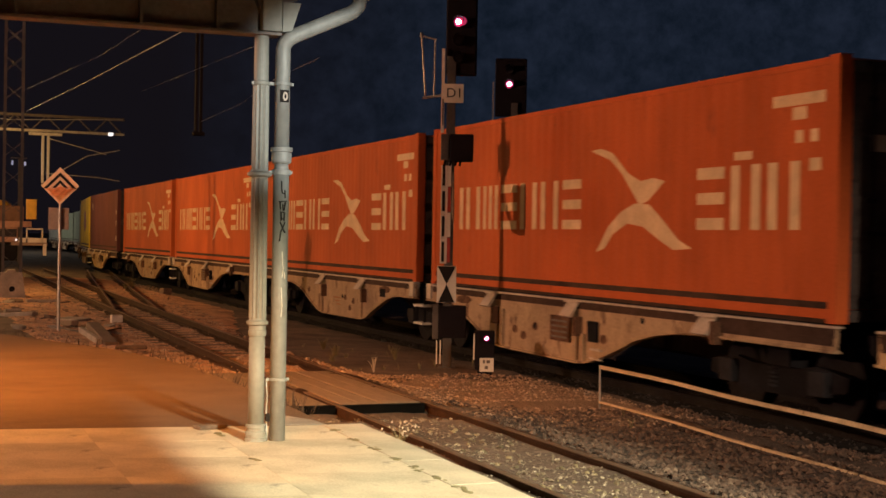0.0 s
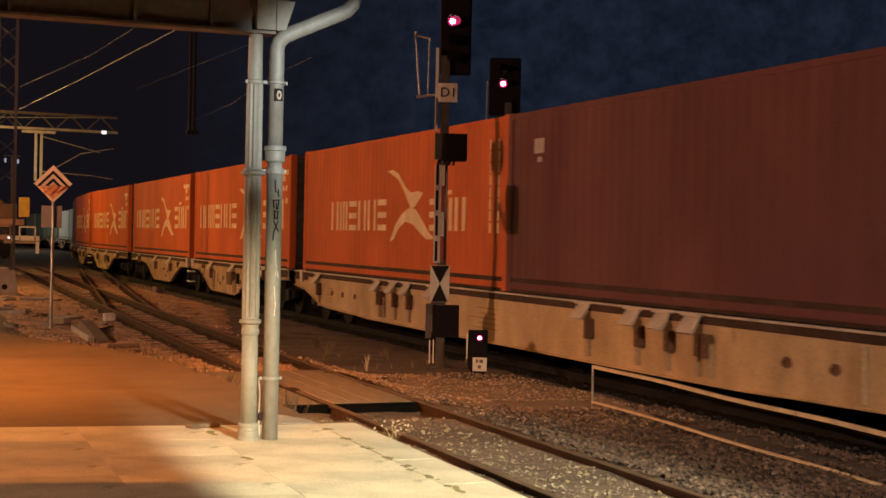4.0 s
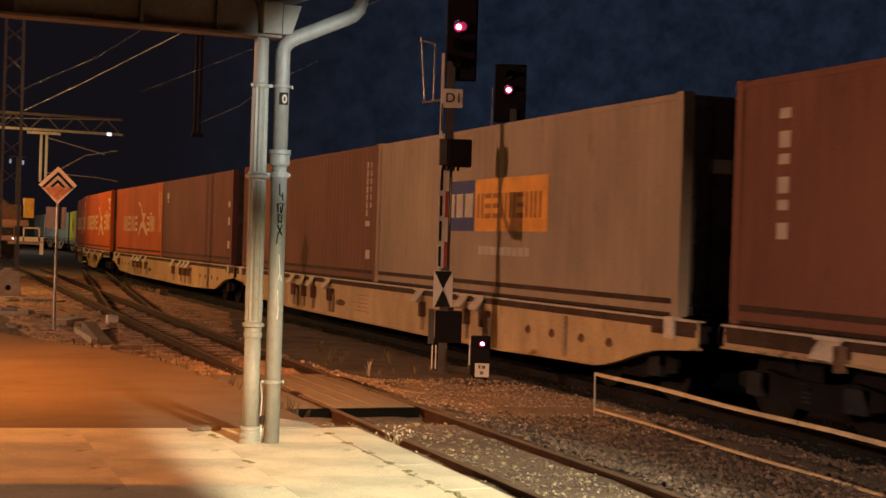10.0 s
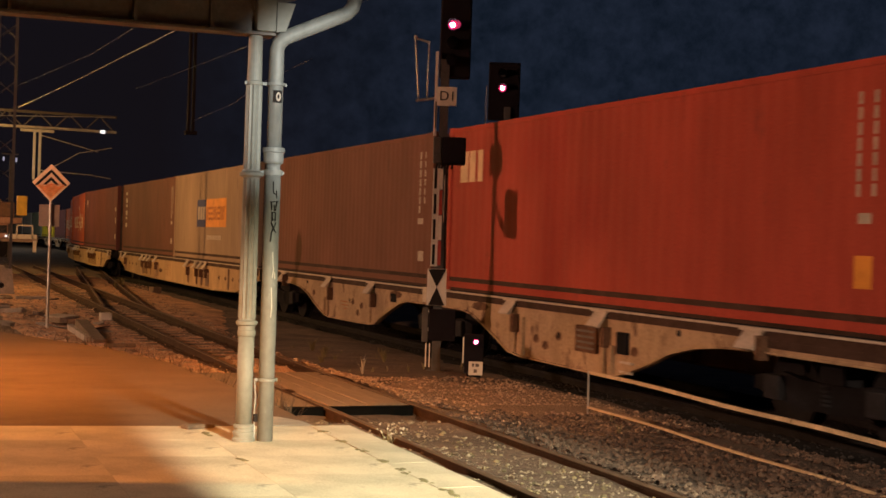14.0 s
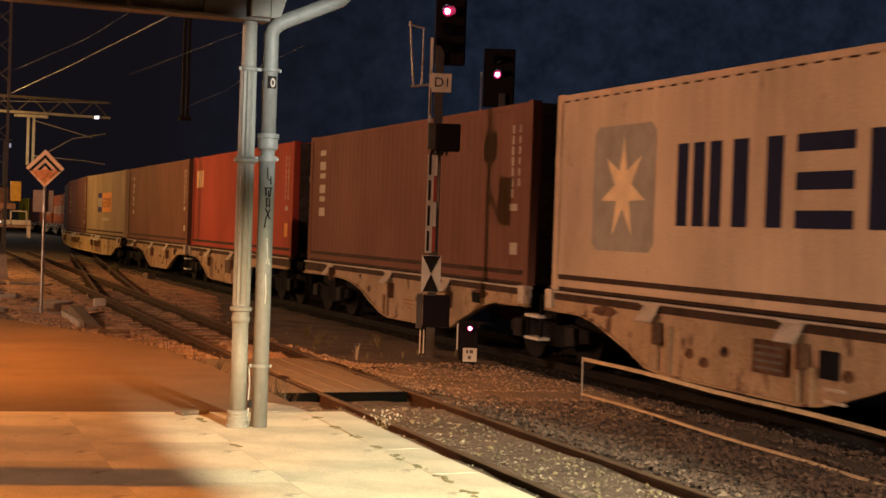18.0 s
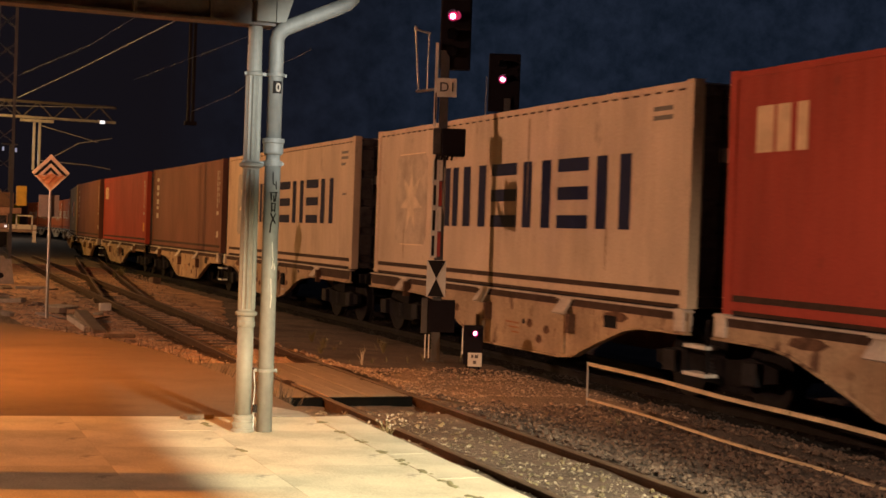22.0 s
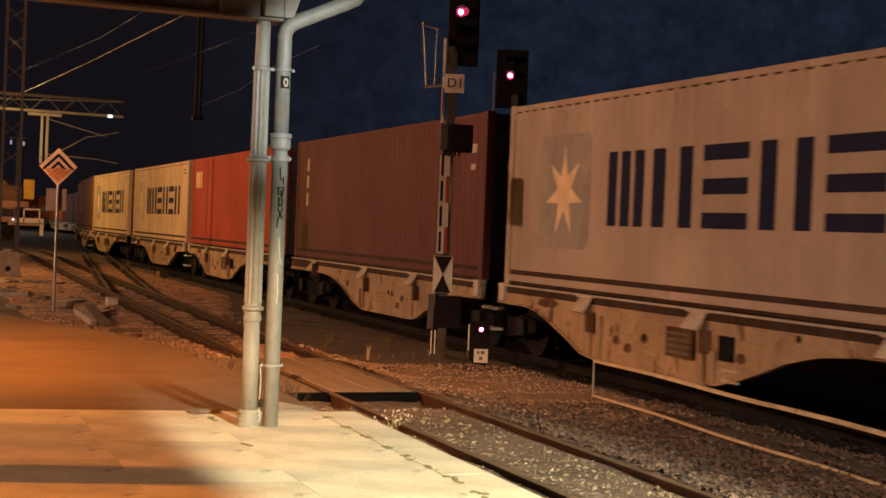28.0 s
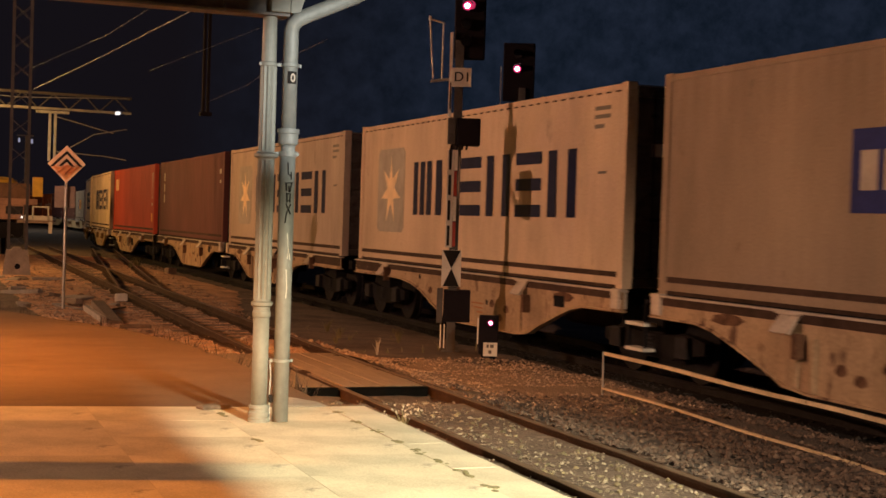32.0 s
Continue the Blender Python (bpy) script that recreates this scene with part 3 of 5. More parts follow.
def fluted(z0, z1, r0, r1, n=24):
    """A fluted length of shaft."""
    bm, rings = B(), []
    for zz, rr in ((z0, r0), (z1, r1)):
        rings.append([bm.verts.new((cx + (rr + (0.005 if i % 2 else -0.004)) * math.cos(2 * math.pi * i / n), cy + (rr + (0.005 if i % 2 else -0.004)) * math.sin(2 * math.pi * i / n), zz)) for i in range(n)])
    for i in range(n):
        bm.faces.new((rings[0][i], rings[0][(i + 1) % n], rings[1][(i + 1) % n], rings[1][i]))
    return bm


part("fluted_shaft", fluted(1.36, 2.46, 0.064, 0.060), PAINT, column, "fluted middle shaft")
part("upper_collar", turned(B(), [(0.062, 2.44), (0.066, 2.455), (0.095, 2.47), (0.095, 2.492), (0.066, 2.505), (0.062, 2.52)], cx, cy, 28), PAINT, column)
part("upper_shaft", fluted(2.5, 3.18, 0.060, 0.059), PAINT, column, "fluted upper shaft")
part("neck", turned(B(), [(0.059, 3.17), (0.068, 3.18), (0.068, 3.20), (0.058, 3.21), (0.055, 3.558)], cx, cy), PAINT, column)
cap = B()
box(cap, cx - 0.02, cx + 0.135, cy - 0.11, cy + 0.1, 3.588, 3.84, 0.012)
part("capital", cap, PAINT, column)
br = B()
plate(br, [(cx + 0.14, 3.588), (cx + 0.215, 3.60), (cx + 0.285, 3.82), (cx + 0.14, 3.82)], "y", cy - 0.1, cy + 0.07)
part("capital_bracket", br, PAINT, column)
arm = B()
bar(arm, (cx - 0.05, cy, 3.78), (cx + 0.62, cy + 0.1, 4.05), 0.14, 0.1)
part("bracket_arm", arm, PAINT_OLD, column)

pipe = thing("downpipe", "pale zinc rainwater downpipe strapped to the canopy column", "downpipe")
px, py = 2.73, 10.58


def tube(bm, pts, r, n=14):
    rings = []
    pts = [Vector(p) for p in pts]
    old = Vector((0, 0, 1))
    q = Matrix.Identity(3).to_quaternion()
    for i, p in enumerate(pts):
        d = (pts[min(i + 1, len(pts) - 1)] - pts[max(i - 1, 0)]).normalized()
        q = old.rotation_difference(d) @ q
        old = d
        rings.append([bm.verts.new(p + q @ Vector((r * math.cos(2 * math.pi * k / n), r * math.sin(2 * math.pi * k / n), 0))) for k in range(n)])
    for a, b in zip(rings, rings[1:]):
        for k in range(n):
            bm.faces.new((a[k], a[(k + 1) % n], b[(k + 1) % n], b[k]))
    bm.faces.new(rings[0][::-1])
    bm.faces.new(rings[-1])
    bmesh.ops.recalc_face_normals(bm, faces=bm.faces)
    return bm


part("standpipe", turned(B(), [(0.062, 0.40), (0.062, 2.50)], px, py), PIPE, pipe, "scraped lower standpipe", smooth=True)
part("socket_ring", turned(B(), [(0.064, 2.655), (0.086, 2.660), (0.086, 2.694), (0.060, 2.697)], px, py, 28), PIPE, pipe)
part("socket", turned(B(), [(0.060, 2.565), (0.074, 2.575), (0.078, 2.585), (0.078, 2.656), (0.060, 2.657)], px, py, 28), PIPE, pipe, "pale socket of the downpipe", smooth=False)
part("socket_neck", turned(B(), [(0.056, 2.49), (0.056, 2.57)], px, py, 24), PIPE, pipe, smooth=True)
up = tube(B(), [(px, py, 2.65), (px, py, 3.40), (px, py, 3.465), (px + 0.010, py - 0.02, 3.51), (px + 0.045, py - 0.03, 3.55), (px + 0.10, py - 0.03, 3.58), (px + 0.50, py - 0.01, 3.765), (px + 0.565, py, 3.80), (px + 0.610, py, 3.85), (px + 0.630, py, 3.93), (px + 0.634, py, 4.2)], 0.058, 20)
part("upper_pipe", up, PIPE, pipe, smooth=True)
for zz in (0.88, 2.50, 3.19):
    cl, hh = B(), (0.022 if zz == 2.50 else 0.013)
    turned(cl, [(0.060, zz - hh), (0.074, zz - hh + 0.002), (0.074, zz + hh - 0.002), (0.060, zz + hh)], px, py, 24)
    box(cl, cx - 0.08 if zz > 1 else cx + 0.07, px + 0.088, py - 0.005, py + 0.005, zz - 0.012, zz + 0.012)
    part("pipe_clamp", cl, PIPE, pipe)
stk = B()
box(stk, px - 0.030, px + 0.034, py - 0.0655, py - 0.048, 3.045, 3.140)
part("sticker", stk, INK, pipe, "small dark square sticker with a pale ring")
stk = B()
for k in range(10):
    a0, a1 = 2 * math.pi * k / 10, 2 * math.pi * (k + 1) / 10
    plate(stk, [(px + 0.006 + 0.020 * math.cos(a0), 3.09 + 0.036 * math.sin(a0)), (px + 0.006 + 0.020 * math.cos(a1), 3.09 + 0.036 * math.sin(a1)), (px + 0.006 + 0.009 * math.cos(a1), 3.09 + 0.020 * math.sin(a1)), (px + 0.006 + 0.009 * math.cos(a0), 3.09 + 0.020 * math.sin(a0))], "y", py - 0.069, py - 0.0660)
part("sticker_ring", stk, PALE, pipe)
for x0, z0, x1, z1, w in ((-0.012, 2.43, -0.008, 2.34, 0.010), (-0.008, 2.34, 0.012, 2.33, 0.010), (0.014, 2.36, 0.018, 2.30, 0.010), (-0.03, 2.27, 0.03, 2.275, 0.018), (-0.022, 2.27, -0.018, 2.21, 0.016), (0.020, 2.27, 0.010, 2.20, 0.016), (0.0, 2.25, 0.002, 2.20, 0.014), (-0.020, 2.19, 0.018, 2.185, 0.018), (-0.014, 2.19, -0.012, 2.12, 0.018), (0.012, 2.18, 0.010, 2.12, 0.016), (-0.016, 2.14, 0.016, 2.13, 0.014), (-0.020, 2.11, 0.018, 2.03, 0.018), (0.018, 2.11, -0.016, 2.03, 0.018), (-0.014, 2.03, -0.022, 1.96, 0.012)):
    part("scrawl", bar(B(), (px + x0, py - 0.0635, z0), (px + x1, py - 0.0635, z1), w * 1.5, 0.006), INK, pipe)
for x0, z0, x1, z1, w in ((0.0, 1.88, 0.008, 1.76, 0.012), (0.012, 1.76, 0.004, 1.68, 0.016), (0.02, 1.72, 0.026, 1.67, 0.010), (-0.002, 1.60, 0.006, 1.46, 0.010), (0.008, 1.47, 0.0, 1.37, 0.014)):
    part("scrape", bar(B(), (px + x0, py - 0.0625, z0), (px + x1, py - 0.0625, z1), w, 0.004), WHITE, pipe, "bare pale scrape")
part("earth_cable", tube(B(), [(cx + 0.085, cy - 0.01, 0.41), (cx + 0.08, cy, 0.6), (cx + 0.088, cy, 0.75), (cx + 0.075, cy, 0.88)], 0.006, 6), GALV, column, "thin pale earthing cable")
part("cable_clip", box(B(), cx + 0.075, cx + 0.105, cy - 0.03, cy + 0.01, 0.55, 0.61, 0.004), INK, column)
part("apron", plate(B(), [(2.92, END_Y + 0.12), (3.37, END_Y + 0.02), (3.34, 11.7), (3.2, 12.0), (3.02, 12.1)], "z", PLAT_Z - 0.02, PLAT_Z - 0.002), CONCRETE, platform, "pale apron patch past the slabs")

# ---- freight train ----
LEN, WID, HGT = 12.192, 2.438, 2.896
HALF = WID / 2
DECK = 1.16


def corrugated(bm, along, half_len, z0, z1, depth, pitch, flip):
    """A wall sheet with trapezoid ribs; outer face at 'along'."""
    ys, n = [], int(round(2 * half_len / pitch))
    step = 2 * half_len / n
    for i in range(n):
        y = -half_len + i * step
        ys += [(y, 0), (y + step * 0.28, 0), (y + step * 0.5, 1), (y + step * 0.78, 1)]
    ys.append((half_len, 0))
    lo = [bm.verts.new((along - flip * depth * d, y, z0)) for y, d in ys]
    hi = [bm.verts.new((along - flip * depth * d, y, z1)) for y, d in ys]
    for i in range(len(ys) - 1):
        f = (lo[i], lo[i + 1], hi[i + 1], hi[i])
        bm.faces.new(f if flip < 0 else f[::-1])


def container_meshes():
    me = {}
    for s in (-1, 1):
        bm = B()
        corrugated(bm, s * (HALF - 0.02), LEN / 2 - 0.16, 0.232, HGT - 0.10, 0.006, 0.278, s)
        me["side_wall", s] = mesh_of("side_wall", bm, PAINTS["brown"])
    me["roof"] = mesh_of("roof", box(B(), -HALF + 0.05, HALF - 0.05, -LEN / 2 + 0.1, LEN / 2 - 0.1, HGT - 0.075, HGT - 0.03), PAINTS["brown"])
    me["floor"] = mesh_of("floor", box(B(), -HALF + 0.08, HALF - 0.08, -LEN / 2 + 0.1, LEN / 2 - 0.1, 0.08, 0.16), PAINTS["brown"])
    bm = B()
    box(bm, -HALF + 0.1, HALF - 0.1, LEN / 2 - 0.06, LEN / 2 - 0.03, 0.14, HGT - 0.1)
    me["end_wall"] = mesh_of("end_wall", bm, PAINTS["brown"])
    for nm, z0, z1, ins in (("under_rail", 0.0, 0.052, 0.035), ("bottom_rail", 0.050, 0.155, 0.004), ("rail_groove", 0.153, 0.236, 0.030), ("top_rail", HGT - 0.105, HGT - 0.02, 0.010)):
        for s in (-1, 1):
            a, b = sorted((s * (HALF - ins), s * (HALF - ins - 0.06)))
            me[nm, s] = mesh_of(nm, box(B(), a, b, -LEN / 2 + 0.1, LEN / 2 - 0.1, z0, z1, 0.006), PAINTS["brown"])
    bm = B()
    for k in range(40):
        y = -LEN / 2 + 0.3 + k * (LEN - 0.6) / 39
        box(bm, -HALF + 0.006, -HALF + 0.03, y - 0.07, y + 0.07, HGT - 0.128, HGT - 0.107)
    me["notch_strip"] = mesh_of("notch_strip", bm, RECESS_SHADE)
    bm = B()
    box(bm, -0.085, 0.085, -0.08, 0.08, 0.0, HGT - 0.2, 0.012)
    me["corner_post"] = mesh_of("corner_post", bm, PAINTS["brown"])
    bm = B()
    box(bm, -0.081, 0.081, -0.089, 0.089, -0.059, 0.059, 0.008)
    me["corner_casting"] = mesh_of("corner_casting", bm, PAINTS["brown"])
    me["end_header"] = mesh_of("end_header", box(B(), -HALF + 0.18, HALF - 0.18, -0.05, 0.05, HGT - 0.2, HGT - 0.06, 0.01), PAINTS["brown"])
    me["end_sill"] = mesh_of("end_sill", box(B(), -HALF + 0.18, HALF - 0.18, -0.05, 0.05, 0.02, 0.15, 0.01), PAINTS["brown"])
    bm = B()
    rows_z = [0.16]
    for k in range(4):
        rows_z += [0.28 + k * 0.62, 0.32 + k * 0.62, 0.74 + k * 0.62, 0.78 + k * 0.62]
    rows_z.append(HGT - 0.21)
    for i, (z0, z1) in enumerate(zip(rows_z, rows_z[1:])):
        d0, d1 = (-0.045 if i % 4 in (2, 3) else -0.02), (-0.045 if i % 4 in (1, 2) else -0.02)
        a = [bm.verts.new(c) for c in ((-0.52, d0, z0), (0.52, d0, z0), (0.52, d1, z1), (-0.52, d1, z1))]
        bm.faces.new(a)
    bmesh.ops.remove_doubles(bm, verts=bm.verts, dist=0.0005)
    me["door"] = mesh_of("door", bm, PAINTS["brown"])
    bm = B()
    rod(bm, (0, -0.065, 0.06), (0, -0.065, HGT - 0.12), 0.017, n=8)
    box(bm, -0.05, 0.2, -0.085, -0.06, 0.95, 1.0)
    for zz in (0.25, 1.3, 2.4):
        box(bm, -0.05, 0.05, -0.07, -0.03, zz, zz + 0.05)
    # lock bars in dark steel, to sit with the shaded ends
    me["lock_bar"] = mesh_of("lock_bar", bm, BOGIE_STEEL)
    me["door_plate"] = mesh_of("door_plate", box(B(), -0.16, 0.16, -0.004, 0.004, -0.09, 0.09), PALE)
    return me


CM = container_meshes()


def container(label, paint, doors_near=True, group="containers on the train"):
    top = thing("shipping_container", label, "container", group=group)
    mt = PAINTS[paint]
    for nm in ("roof", "floor", "end_wall"):
        piece(nm, CM[nm], top, None, END_SHADE if nm == "end_wall" else mt)
    for nm in ("side_wall", "under_rail", "bottom_rail", "rail_groove", "top_rail"):
        for sx in (-1, 1):
            piece(nm, CM[nm, sx], top, None, RECESS_SHADE if nm in ("under_rail", "rail_groove") else mt)
    if paint in ("beige", "stone"):
        tagged(piece("notch_strip", CM["notch_strip"], top), kind="stuff")
    for sx in (-1, 1):
        for sy in (-1, 1):
            piece("corner_post", CM["corner_post"], top, pose(sx * (HALF - 0.085), sy * (LEN / 2 - 0.08), 0.1), mt)
            for zz in (0.06, HGT - 0.06):
                piece("corner_casting", CM["corner_casting"], top, pose(sx * (HALF - 0.081), sy * (LEN / 2 - 0.089), zz), mt)
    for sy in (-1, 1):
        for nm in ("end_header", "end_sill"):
            piece(nm, CM[nm], top, pose(0, sy * (LEN / 2 - 0.06), 0), END_SHADE)
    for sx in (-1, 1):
        d = piece("door", CM["door"], top, pose(sx * 0.525, -LEN / 2 + 0.05, 0), END_SHADE)
        piece("door_plate", CM["door_plate"], d, pose(0.12 * sx, -0.055, 1.95))
        for x in (-0.26, 0.26):
            piece("lock_bar", CM["lock_bar"], d, pose(x, 0, 0))
    return top


FACE = -HALF + 0.0185


def mark(top, name, pts, material, label="", layer=0):
    """A painted mark on the side that the platform sees; outline of (distance from the near end, height)."""
    bm = B()
    plate(bm, [(v - LEN / 2, h) for v, h in pts], "x", FACE - 0.006 - 0.003 * layer, FACE - 0.001 - 0.003 * layer)
    return part(name, bm, material, top, label)


def block(v0, v1, h0, h1):
    return [(v0, h0), (v1, h0), (v1, h1), (v0, h1)]


def mark_bars(top, name, blocks, material, label="", layer=0):
    """Plain bars, each a part of its own."""
    for v0, v1, h0, h1 in blocks:
        mark(top, name, block(min(v0, v1), max(v0, v1), h0, h1), material, label, layer)


def word(v_left, v_right, h0, h1, pattern, heavy=0.26):
    """Plain bars in place of a lettered name: a figure of upright bars (2, 3) or level ones (-3) to each letter."""
    out, pitch = [], (v_left - v_right) / len(pattern)
    for i, k in enumerate(pattern):
        a, w = v_left - i * pitch, pitch * 0.80
        if k > 0:
            t = pitch * heavy * (0.8 if k == 3 else 1.0)
            for j in range(k):
                c = a - t / 2 - j * (w - t) / (k - 1)
                out.append((c - t / 2, c + t / 2, h0, h1))
        else:
            t = (h1 - h0) * 0.19
            for j in range(-k):
                c = h0 + t / 2 + j * (h1 - h0 - t) / (-k - 1)
                out.append((a - w, a, c - t / 2, c + t / 2))
    return out


def swoop(v, h, k):
    """Plain swooping emblem: an upper crescent and a lower one."""
    up = [(1.55, 0.78), (1.25, 0.80), (0.9, 0.72), (0.45, 0.42), (0.1, 0.30), (-0.25, 0.33), (-0.55, 0.28), (-0.35, 0.16), (-0.1, 0.02), (0.12, -0.02), (0.30, 0.14), (0.62, 0.42), (0.95, 0.62), (1.25, 0.70)]
    low = [(1.35, -0.68), (1.10, -0.62), (0.85, -0.42), (0.45, -0.27), (0.0, -0.32), (-0.45, -0.50), (-0.8, -0.62), (-1.25, -0.60), (-0.9, -0.48), (-0.5, -0.22), (-0.15, -0.02), (0.25, 0.0), (0.65, -0.12), (1.0, -0.32)]
    return [[(v + a * k, h + b * k) for a, b in sh] for sh in (up, low)]


def star(v, h, r):
    pts = []
    for k in range(14):
        a = math.pi / 2 + math.pi * k / 7
        q = r if k % 2 == 0 else r * 0.38
        pts.append((v + q * math.cos(a) * 0.88, h + q * math.sin(a)))
    return pts


def dress_south(top):
    mark_bars(top, "name_bar", word(11.3, 5.9, 1.02, 1.76, (2, 2, 3, -3, 2, 2, -3), 0.2), CREAM)
    for sh in swoop(4.2, 1.37, 1.0):
        mark(top, "emblem", sh, CREAM, "cream swooping emblem")
    mark_bars(top, "name_bar", word(2.85, 0.55, 1.01, 1.78, (-3, 2, 2), 0.24) + [(1.65, 2.02, 1.84, 1.94)], CREAM)
    mark_bars(top, "data_mark", [(0.27, 1.24, 2.40, 2.53), (0.60, 0.86, 2.24, 2.38), (0.39, 0.52, 1.98, 2.12), (0.66, 0.8, 1.98, 2.12), (0.33, 0.53, 1.66, 1.80)], CREAM)


def dress_south_small(top):
    mark_bars(top, "name_bar", word(9.9, 5.95, 0.98, 1.62, (2, 3, -3, 2, 2, -3), 0.2), CREAM)
    for sh in swoop(4.5, 1.42, 0.98):
        mark(top, "emblem", sh, CREAM, "cream swooping emblem")
    mark_bars(top, "name_bar", word(3.6, 1.7, 0.98, 1.58, (-3, 2, 2), 0.24) + [(2.5, 2.8, 1.64, 1.72)], CREAM)
    mark_bars(top, "data_mark", [(v, v + 0.07, h, h + 0.17) for v in (0.36, 0.70) for h in (0.95, 1.15, 1.35, 1.55, 1.75, 1.95, 2.15, 2.35)], CREAM)


def dress_star(top):
    mark(top, "blue_panel", [(9.30, 0.72), (9.42, 0.62), (10.86, 0.62), (10.98, 0.72), (10.98, 2.24), (10.86, 2.34), (9.42, 2.34), (9.30, 2.24)], SKYBLUE, "faded grey-blue square")
    mark(top, "star", star(10.14, 1.47, 0.70), STAR, "pale seven-pointed star", 1)
    mark_bars(top, "name_bar", word(8.75, 1.3, 0.98, 2.02, (3, 2, -3, 2, -3, 2), 0.25), NAVY)
    mark_bars(top, "data_mark", [(0.52, 1.0, 2.54, 2.6), (0.52, 1.0, 2.42, 2.48), (0.7, 1.0, 2.28, 2.34), (0.6, 0.85, 1.62, 1.66)], PAINT_OLD)


def dress_star_worn(top):
    mark(top, "blue_panel", [(9.30, 0.72), (9.42, 0.62), (10.86, 0.62), (10.98, 0.72), (10.98, 2.24), (10.86, 2.34), (9.42, 2.34), (9.30, 2.24)], WORN_PANEL, "square worn almost to the paint beneath")
    mark_bars(top, "panel_edge", [(9.45, 10.85, 2.345, 2.365), (9.5, 10.7, 0.60, 0.615)], STAR)
    mark(top, "star", star(10.14, 1.47, 0.70), STAR_WORN, "faded seven-pointed star", 1)
    mark_bars(top, "name_bar", word(8.75, 1.3, 0.98, 2.02, (3, 2, -3, 2, -3, 2), 0.25), NAVY)
    for v, h0, h1 in ((7.9, 2.15, 2.72), (4.85, 1.2, 2.7), (10.5, 0.3, 0.9), (2.2, 0.4, 1.0)):
        mark(top, "rust_run", [(v, h0), (v + 0.018, h0 + 0.2), (v + 0.025, h1), (v - 0.02, h1), (v - 0.012, h0 + 0.25)], RUN_RUST, "faint rust run down the side")
    mark_bars(top, "data_mark", [(0.52, 1.0, 2.54, 2.6), (0.52, 1.0, 2.42, 2.48)], PAINT_OLD)


def dress_panel(top):
    mark(top, "blue_panel", block(6.87, 8.25, 1.08, 1.97), BLUE, "dark blue panel")
    mark_bars(top, "panel_bar", [(7.82, 8.1, 1.32, 1.74), (7.42, 7.72, 1.32, 1.74), (6.95, 7.32, 1.32, 1.74)], PALE, "", 1)
    mark(top, "orange_panel", block(3.94, 6.865, 1.08, 1.97), OCHRE, "orange panel")
    mark_bars(top, "panel_bar", word(6.75, 4.1, 1.30, 1.72, (2, -3, -3, 2, 2, -3, 2, 2), 0.26), OCHRE_INK, "", 1)
    mark_bars(top, "web_bar", word(6.64, 4.54, 0.68, 0.82, (2,) * 9, 0.36), PALE)


def dress_column(top, n=6, h1=2.55, h0=0.97, v=11.0, w=0.42):
    st = (h1 - h0) / n
    for i in range(n):
        a = h1 - i * st
        mark(top, "name_bar", block(v, v + w, a - st * (0.72 if i % 2 else 0.45), a), PALE)
    mark_bars(top, "data_mark", [(0.67, 0.74, 2.40 - i * 0.17, 2.54 - i * 0.17) for i in range(7)] + [(0.43, 0.48, 2.41 - i * 0.17, 2.53 - i * 0.17) for i in range(6)] + [(0.45, 0.72, 0.47, 0.66), (0.5, 0.78, 1.17, 1.28)], PALE)


def dress_column_thin(top):
    dress_column(top, 6, 2.50, 0.94, 11.1, 0.2)


def dress_column_short(top):
    mark_bars(top, "name_bar", [(11.12, 11.30, 2.55 - i * 0.42, 2.86 - i * 0.42) for i in range(1, 4)], PALE)
    mark_bars(top, "data_mark", [(0.45, 0.75, 2.2, 2.35), (0.5, 0.7, 1.9, 2.0)], PALE)


def dress_square(top):
    mark_bars(top, "badge_bar", [(11.3, 11.63, 1.90, 2.44), (10.98, 11.24, 1.90, 2.44), (10.66, 10.86, 1.90, 2.44)], CREAM)
    mark_bars(top, "data_mark", [(0.46, 0.51, 2.41 - i * 0.16, 2.54 - i * 0.16) for i in range(7)] + [(0.71, 0.76, 2.41 - i * 0.16, 2.54 - i * 0.16) for i in range(7)] + [(0.52, 0.72, 1.17, 1.28)], PALE)
    mark_bars(top, "data_plate", [(0.48, 0.76, 0.5, 0.84)], OCHRE)


def dress_round(top):
    pts = [(6.1 + 1.3 * math.cos(a * math.pi / 12), 1.55 + 0.62 * math.sin(a * math.pi / 12)) for a in range(24)]
    mark(top, "round_badge", pts, OCHRE_INK, "dark round badge")


def dress_marks(top):
    mark_bars(top, "data_mark", [(10.88, 11.22, 2.2, 2.43), (10.95, 11.1, 2.06, 2.14), (0.4, 0.62, 1.75, 1.93), (0.4, 0.6, 1.21, 1.45), (0.36, 0.62, 0.5, 0.72)], PALE)


# wagon meshes, at rail level
def sill_profile():
    """Underside of one fish-bellied side sill (distance from the box's inner end at the joint of the pair, height)."""
    return [(-0.10, 0.86), (1.05, 0.85), (1.45, 0.79), (2.0, 0.63), (2.55, 0.45), (2.95, 0.30), (3.4, 0.255), (6.2, 0.235), (6.55, 0.27), (6.95, 0.37), (7.4, 0.50), (7.95, 0.69), (8.55, 0.81), (9.1, 0.865), (9.7, 0.88), (12.25, 0.875)]


def flat_profile():
    """Underside of the deep apron of a flat wagon (distance from its middle, height), one half."""
    return [(0.0, 0.30), (3.5, 0.295), (6.9, 0.305), (8.0, 0.335), (10.1, 0.375), (10.45, 0.42), (10.9, 0.52), (11.4, 0.65), (11.8, 0.725), (12.1, 0.75), (12.75, 0.80)]


